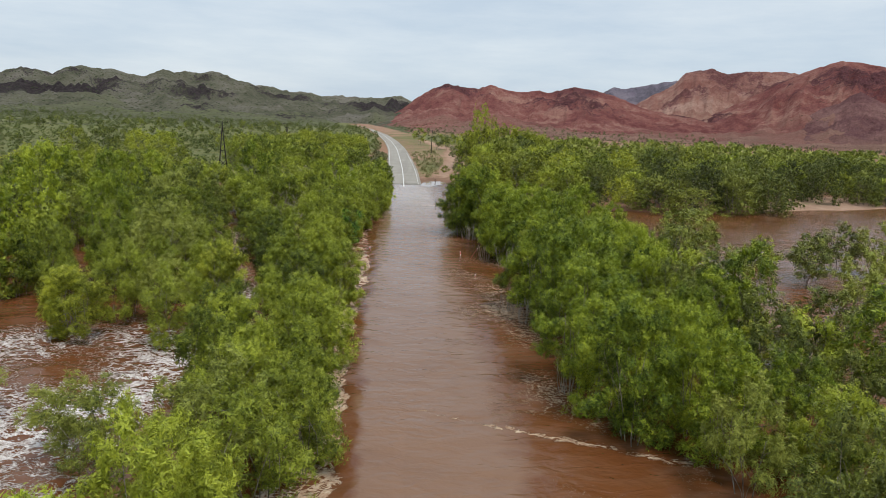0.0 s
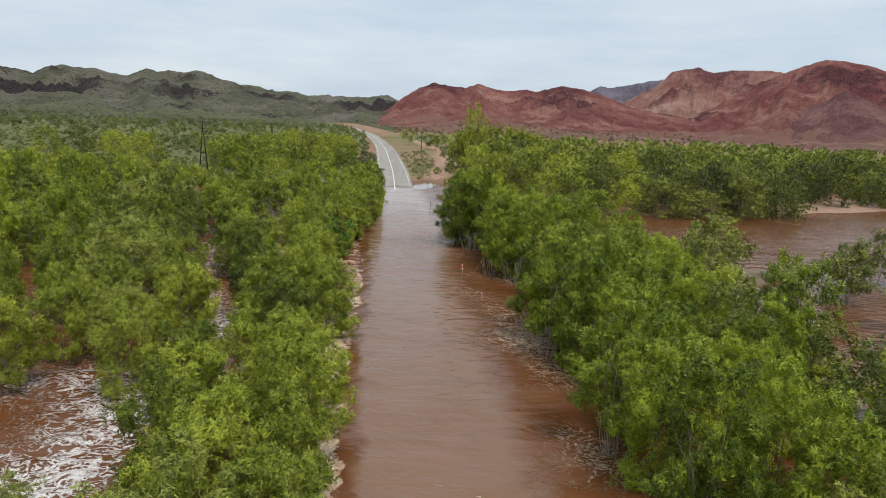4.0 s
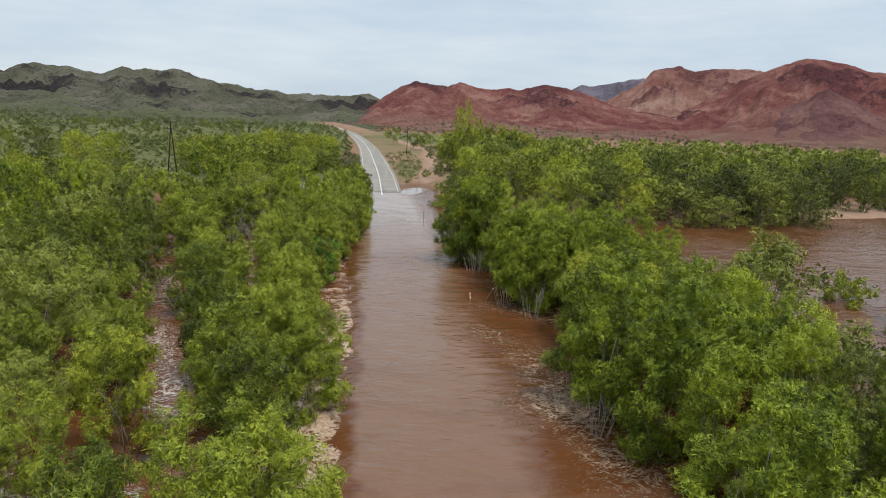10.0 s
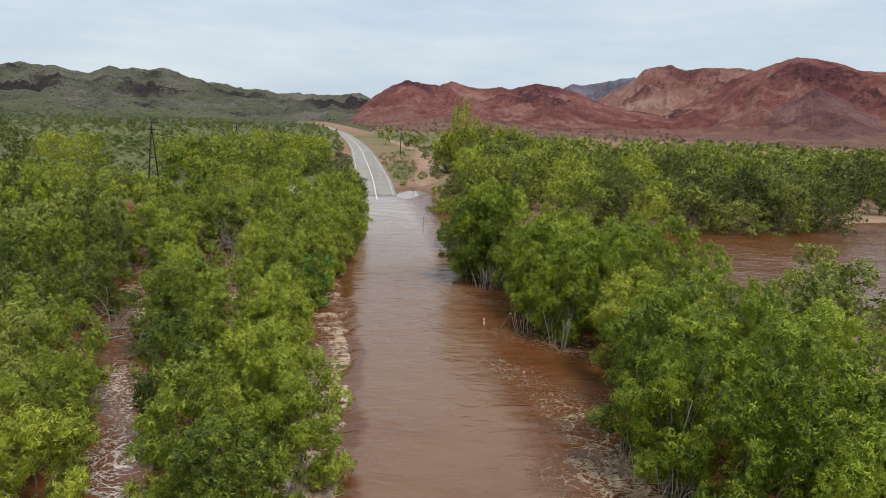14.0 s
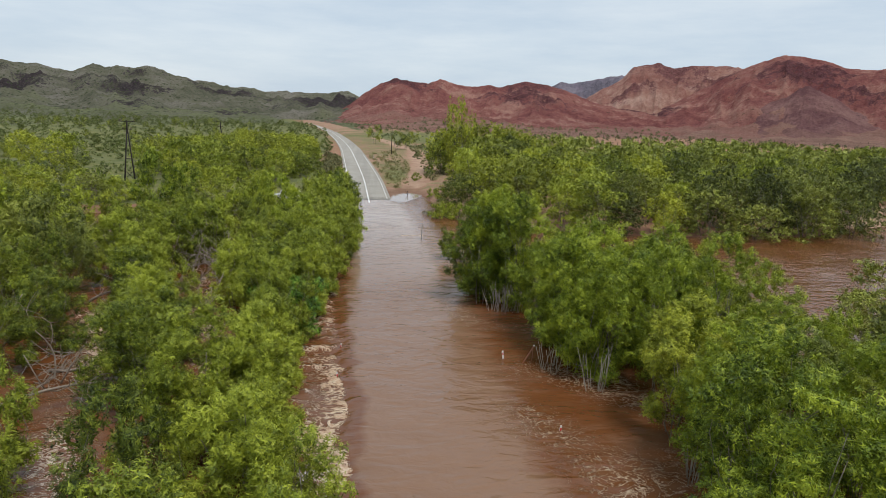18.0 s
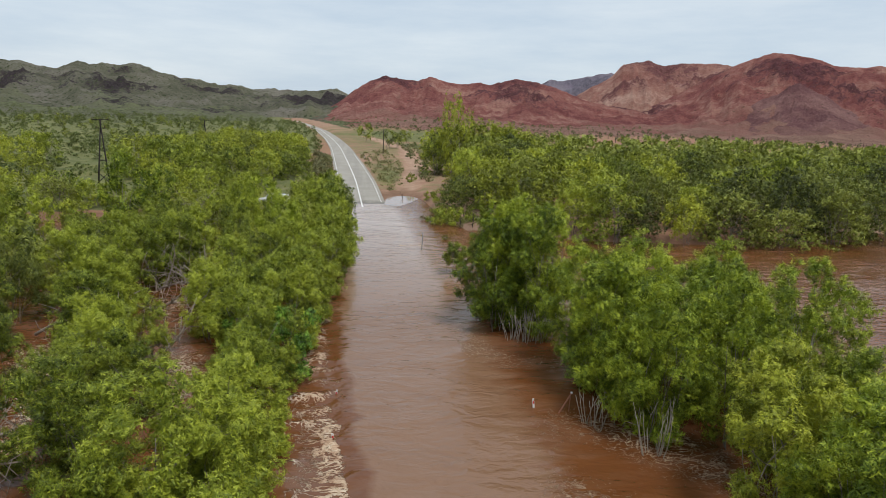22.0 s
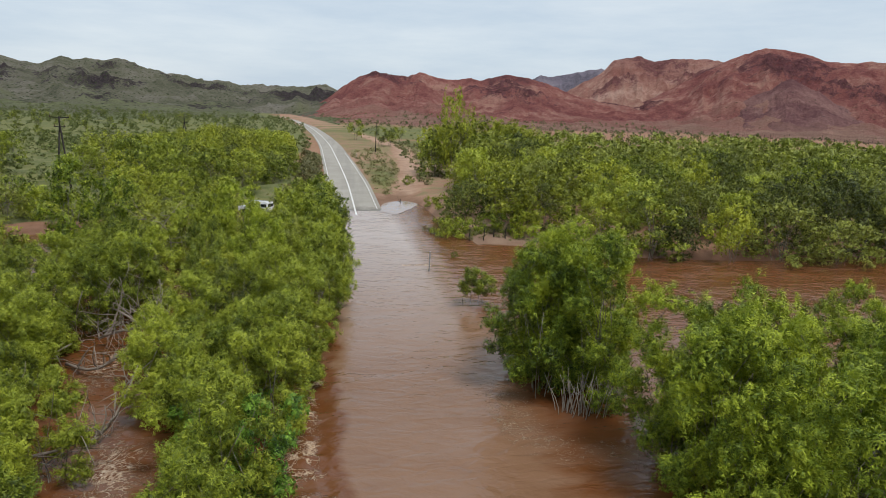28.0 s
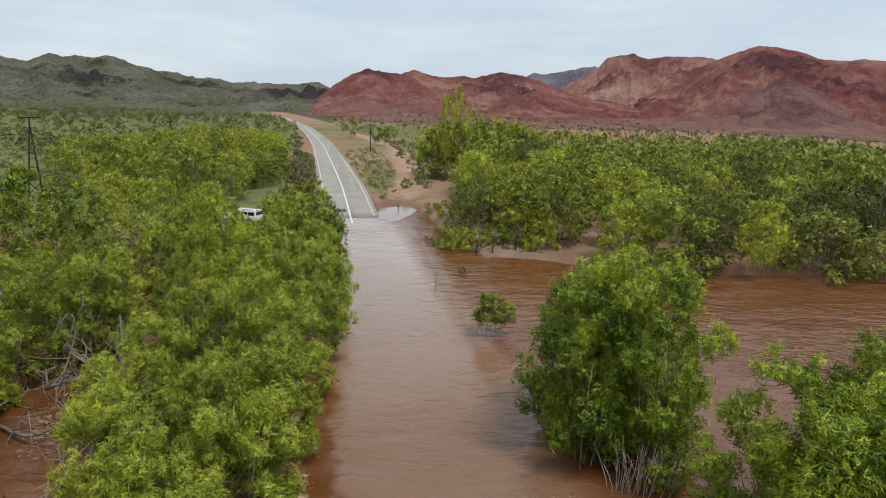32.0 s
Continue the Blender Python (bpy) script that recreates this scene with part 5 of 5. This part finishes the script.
def car(x, y, z, turn):
    root = tagged(new("car"), "white four-wheel-drive wagon parked on the muddy bank behind trees", "car")
    bm = box(bmesh.new(), (-0.92, -2.3, 0.45), (0.92, 2.3, 1.12), 0.12)
    part("body", bm, CAR_WHITE, root)
    bm = bmesh.new()
    box(bm, (-0.84, -2.2, 1.08), (0.84, 1.0, 1.86), 0.1)
    for v in bm.verts:
        if v.co.z > 1.5:
            v.co.x *= 0.88
            v.co.y = v.co.y * 0.92 - 0.1
    cabin = part("cabin", bm, CAR_WHITE, root)
    for sx in (-1, 1):
        for y0, y1 in ((-2.0, -1.15), (-1.05, -0.15), (-0.05, 0.75)):
            bm = box(bmesh.new(), (sx * 0.835 - 0.012, y0, 1.2), (sx * 0.835 + 0.012, y1, 1.62))
            for v in bm.verts:
                if v.co.z > 1.5:
                    v.co.x *= 0.95
            part("window", bm, GLASS, cabin)
    bm = box(bmesh.new(), (-0.7, 0.93, 1.2), (0.7, 0.97, 1.68))
    for v in bm.verts:
        if v.co.z > 1.5:
            v.co.y -= 0.16
    part("windscreen", bm, GLASS, cabin)
    part("rear_window", box(bmesh.new(), (-0.62, -2.23, 1.25), (0.62, -2.18, 1.65)), GLASS, cabin)
    for sx in (-0.62, 0.62):
        part("roof_bar", box(bmesh.new(), (sx - 0.03, -1.8, 1.86), (sx + 0.03, 0.4, 1.92), 0.01), GREY_STEEL, cabin)
        part("headlight", box(bmesh.new(), (sx - 0.16, 2.28, 0.78), (sx + 0.16, 2.32, 0.96), 0.01), GLASS, root)
    for sx in (-0.82, 0.82):
        for sy in (-1.4, 1.4):
            bm = bmesh.new()
            bmesh.ops.create_cone(bm, cap_ends=True, segments=20, radius1=0.38, radius2=0.38, depth=0.26, matrix=pose(sx, sy, 0.38, 0, 90, 0))
            w = part("wheel", bm, RUBBER, root, "black tyre")
            bm = bmesh.new()
            bmesh.ops.create_cone(bm, cap_ends=True, segments=14, radius1=0.2, radius2=0.18, depth=0.28, matrix=pose(sx, sy, 0.38, 0, 90, 0))
            part("rim", bm, GREY_STEEL, w, "grey steel rim")
    root.matrix_world = pose(x, y, z, 0, 0, turn)
    return root


car(-13.4, 143.0, ground_z(-13.4, 143.0), 65)

# fallen and drowned timber
LOG = "bleached fallen tree trunk lying in the flooded channel"


def fallen(x, y, z, turn, tilt, length, seed, boughs=6):
    r = np.random.default_rng(seed)
    root = tagged(new("fallen_log"), LOG, "log")
    stem = bent((0, 0, 0), (length, 0, 0.1), 0.11, 0.035, r, 0.09, 7)
    part("log", tubes("log", [stem]), DEAD, root)
    for i in range(boughs):
        at = stem[1 + i % 5]
        e = np.array(at[0]) + np.array([r.uniform(0.4, 1.2), r.uniform(-1.0, 1.0), r.uniform(0.2, 1.0)]) * length * 0.25
        limb = bent(at[0], e, at[1] * 0.6, 0.015, r, 0.15, 4)
        twigs = [limb] + [bent(limb[1 + q % 3][0], np.array(limb[1 + q % 3][0]) + r.normal(size=3) * 0.16 * length, 0.022, 0.008, r, 0.15, 3) for q in range(4)]
        part("bough", tubes("bough", twigs, [None] + [(0, 1 + q % 3) for q in range(4)]), DEAD, root)
    root.matrix_world = pose(x, y, z, 0, -tilt, turn)
    return root


for row in [(-17.5, 63.0, 0.6, 20, 8, 5.0, 1), (-17.4, 69.2, 0.2, 12, 3, 3.6, 2), (-16.6, 89.2, 0.3, -30, 22, 5.5, 14), (-16.0, 92.6, 0.6, -12, 16, 5.0, 15), (-13.0, 93.4, 0.4, 150, 18, 4.6, 16), (-16.8, 77.5, 0.8, 10, 4, 5.5, 3), (-20.6, 82.6, 0.35, 8, 3, 4.4, 4), (-10.0, 88.2, 0.1, 140, 30, 5.5, 5),
            (-14.5, 90.5, 0.2, 30, 12, 4.5, 6), (-8.6, 84.0, 0.4, 100, 35, 4.0, 7), (-21.0, 88.0, 0.5, 15, 10, 5.0, 8), (-12.0, 79.5, 0.3, 60, 40, 4.0, 9), (17.2, 79.0, 0.2, 120, 50, 3.4, 12), (36.5, 58.0, 0.05, 80, 20, 2.4, 13)]:
    fallen(*row)

def dead_tree(x, y, tall, seed):
    """A drowned tree without leaves: leaning stems that fork into many pale limbs and twigs."""
    r = np.random.default_rng(seed)
    root = tagged(new("dead_tree"), "bare bleached dead tree with tangled branches in floodwater", "dead tree")
    for s in range(3):
        a = r.uniform(0, 6.28)
        top = np.array([math.cos(a) * tall * 0.45, math.sin(a) * tall * 0.45, tall * r.uniform(0.6, 1.0)])
        lines, joins = [bent((math.cos(a) * 0.1, math.sin(a) * 0.1, -0.8), top, 0.07, 0.025, r, 0.12, 7)], [None]
        for b in range(7):
            ring = int(r.integers(2, 6))
            at = lines[0][ring]
            end = np.array(at[0]) + r.normal(size=3) * np.array([0.26, 0.26, 0.16]) * tall + np.array([0, 0, 0.12 * tall])
            lines.append(bent(at[0], end, at[1] * 0.6, 0.012, r, 0.15, 5))
            joins.append((0, ring))
            for q in range(2):
                up = lines[-1 - q][2]
                lines.append(bent(up[0], np.array(up[0]) + r.normal(size=3) * 0.13 * tall, 0.018, 0.007, r, 0.15, 3))
                joins.append((len(lines) - 2 - q, 2))
        part("limb", tubes("limb", lines, joins), DEAD, root)
    root.matrix_world = pose(x, y, 0, r.uniform(-12, 12), r.uniform(-12, 12), r.uniform(0, 360))


for i, (x, y, h) in enumerate([(-43.2, 138.6, 5.5), (-16.7, 68.1, 3.6), (-18.1, 79.2, 4.2), (-12.2, 88.8, 3.6), (-12.6, 92.6, 4.0), (-16.4, 93.5, 4.2), (-17.0, 112.0, 6.4), (-24.8, 81.0, 5.4), (-21.5, 71.5, 4.5), (12.2, 85.8, 3.0), (13.6, 78.2, 2.6)]):
    dead_tree(x, y, h, 300 + i)

PALE_BARK = plain("pale_papery_bark", (0.33, 0.29, 0.24), 0.9, grain=7, vary=0.4)


def stem_bundle(x, y, tall, seed):
    """Thin pale stems that fan out of one foot below the leaves."""
    r = np.random.default_rng(seed)
    root = tagged(new("sapling_clump"), "clump of thin pale bare paperbark saplings in floodwater", "saplings", "sapling clumps by the road")
    for s in range(13):
        a, o = r.uniform(0, 6.28), r.uniform(0.15, 0.95)
        foot = np.array([math.cos(a) * 0.4 * o, math.sin(a) * 0.4 * o, -0.7])
        top = np.array([math.cos(a) * o * 1.3, math.sin(a) * o * 1.3, tall * r.uniform(0.7, 1.1)])
        stem = bent(foot, top, 0.032, 0.012, r, 0.06, 5)
        twig = bent(stem[3][0], np.array(stem[3][0]) + r.normal(size=3) * 0.22 + np.array([0, 0, 0.3]), 0.014, 0.006, r, 0.1, 3)
        part("stem", tubes("stem", [stem, twig], [None, (0, 3)]), PALE_BARK, root)
    root.matrix_world = pose(x, y, 0, 0, 0, r.uniform(0, 360))


for i, (x, y, h) in enumerate([(10.2, 82.0, 2.0), (11.1, 81.6, 2.5), (12.1, 81.6, 2.3), (11.6, 69.4, 1.8), (13.3, 66.2, 2.6), (12.0, 49.6, 2.0), (12.4, 46.8, 2.2), (13.2, 33.9, 2.0), (14.4, 57.0, 2.0)]):
    stem_bundle(x, y, h, 400 + i)

# fire-blackened saplings on the red plain, too many to count
r = np.random.default_rng(91)
sticks = []
for _ in range(330):
    x, y = r.uniform(110, 520), r.uniform(290, 640)
    h = r.uniform(1.0, 4.4)
    z = ground_z(x, y)
    sticks.append(bent((x, y, z - 0.3), (x + r.uniform(-0.5, 0.5), y, z + h), 0.22, 0.1, r, 0.04, 3))
burnt = part("burnt_saplings", tubes("burnt_saplings", sticks, sides=4), DARK_TIMBER)
tagged(burnt, "fire-blackened bare saplings standing on the red plain", "dead trees", kind="stuff")

pole = tagged(new("timber_pole"), "plain weathered timber pole beside a sandy track", "pole")
part("shaft", rod((0, 0, -0.6), (0, 0, 9.0), 0.14, 0.1), DARK_TIMBER, pole)
pole.matrix_world = pose(7.1, 262, ground_z(7.1, 262), 0, 1, 0)


def stump(x, y, tall, seed):
    r = np.random.default_rng(seed)
    root = tagged(new("stump"), "dark broken tree stump on the muddy bank", "stump")
    part("trunk", tubes("trunk", [bent((0, 0, -0.3), (r.uniform(-0.2, 0.2), 0.1, tall), 0.085, 0.045, r, 0.14, 5)]), DARK_TIMBER, root)
    part("spike", tubes("spike", [bent((0, 0, tall * 0.6), (r.uniform(-0.5, 0.5), 0.2, tall * 1.3), 0.035, 0.012, r, 0.1, 3)]), DARK_TIMBER, root)
    root.matrix_world = pose(x, y, ground_z(x, y))


for i, (x, y, h) in enumerate([(13.4, 127.4, 1.1), (15.0, 127.0, 1.5), (16.6, 128.2, 0.9), (17.8, 127.4, 1.3), (7.4, 158.4, 1.6), (14.2, 130, 1.2)]):
    stump(x, y, h, 200 + i)
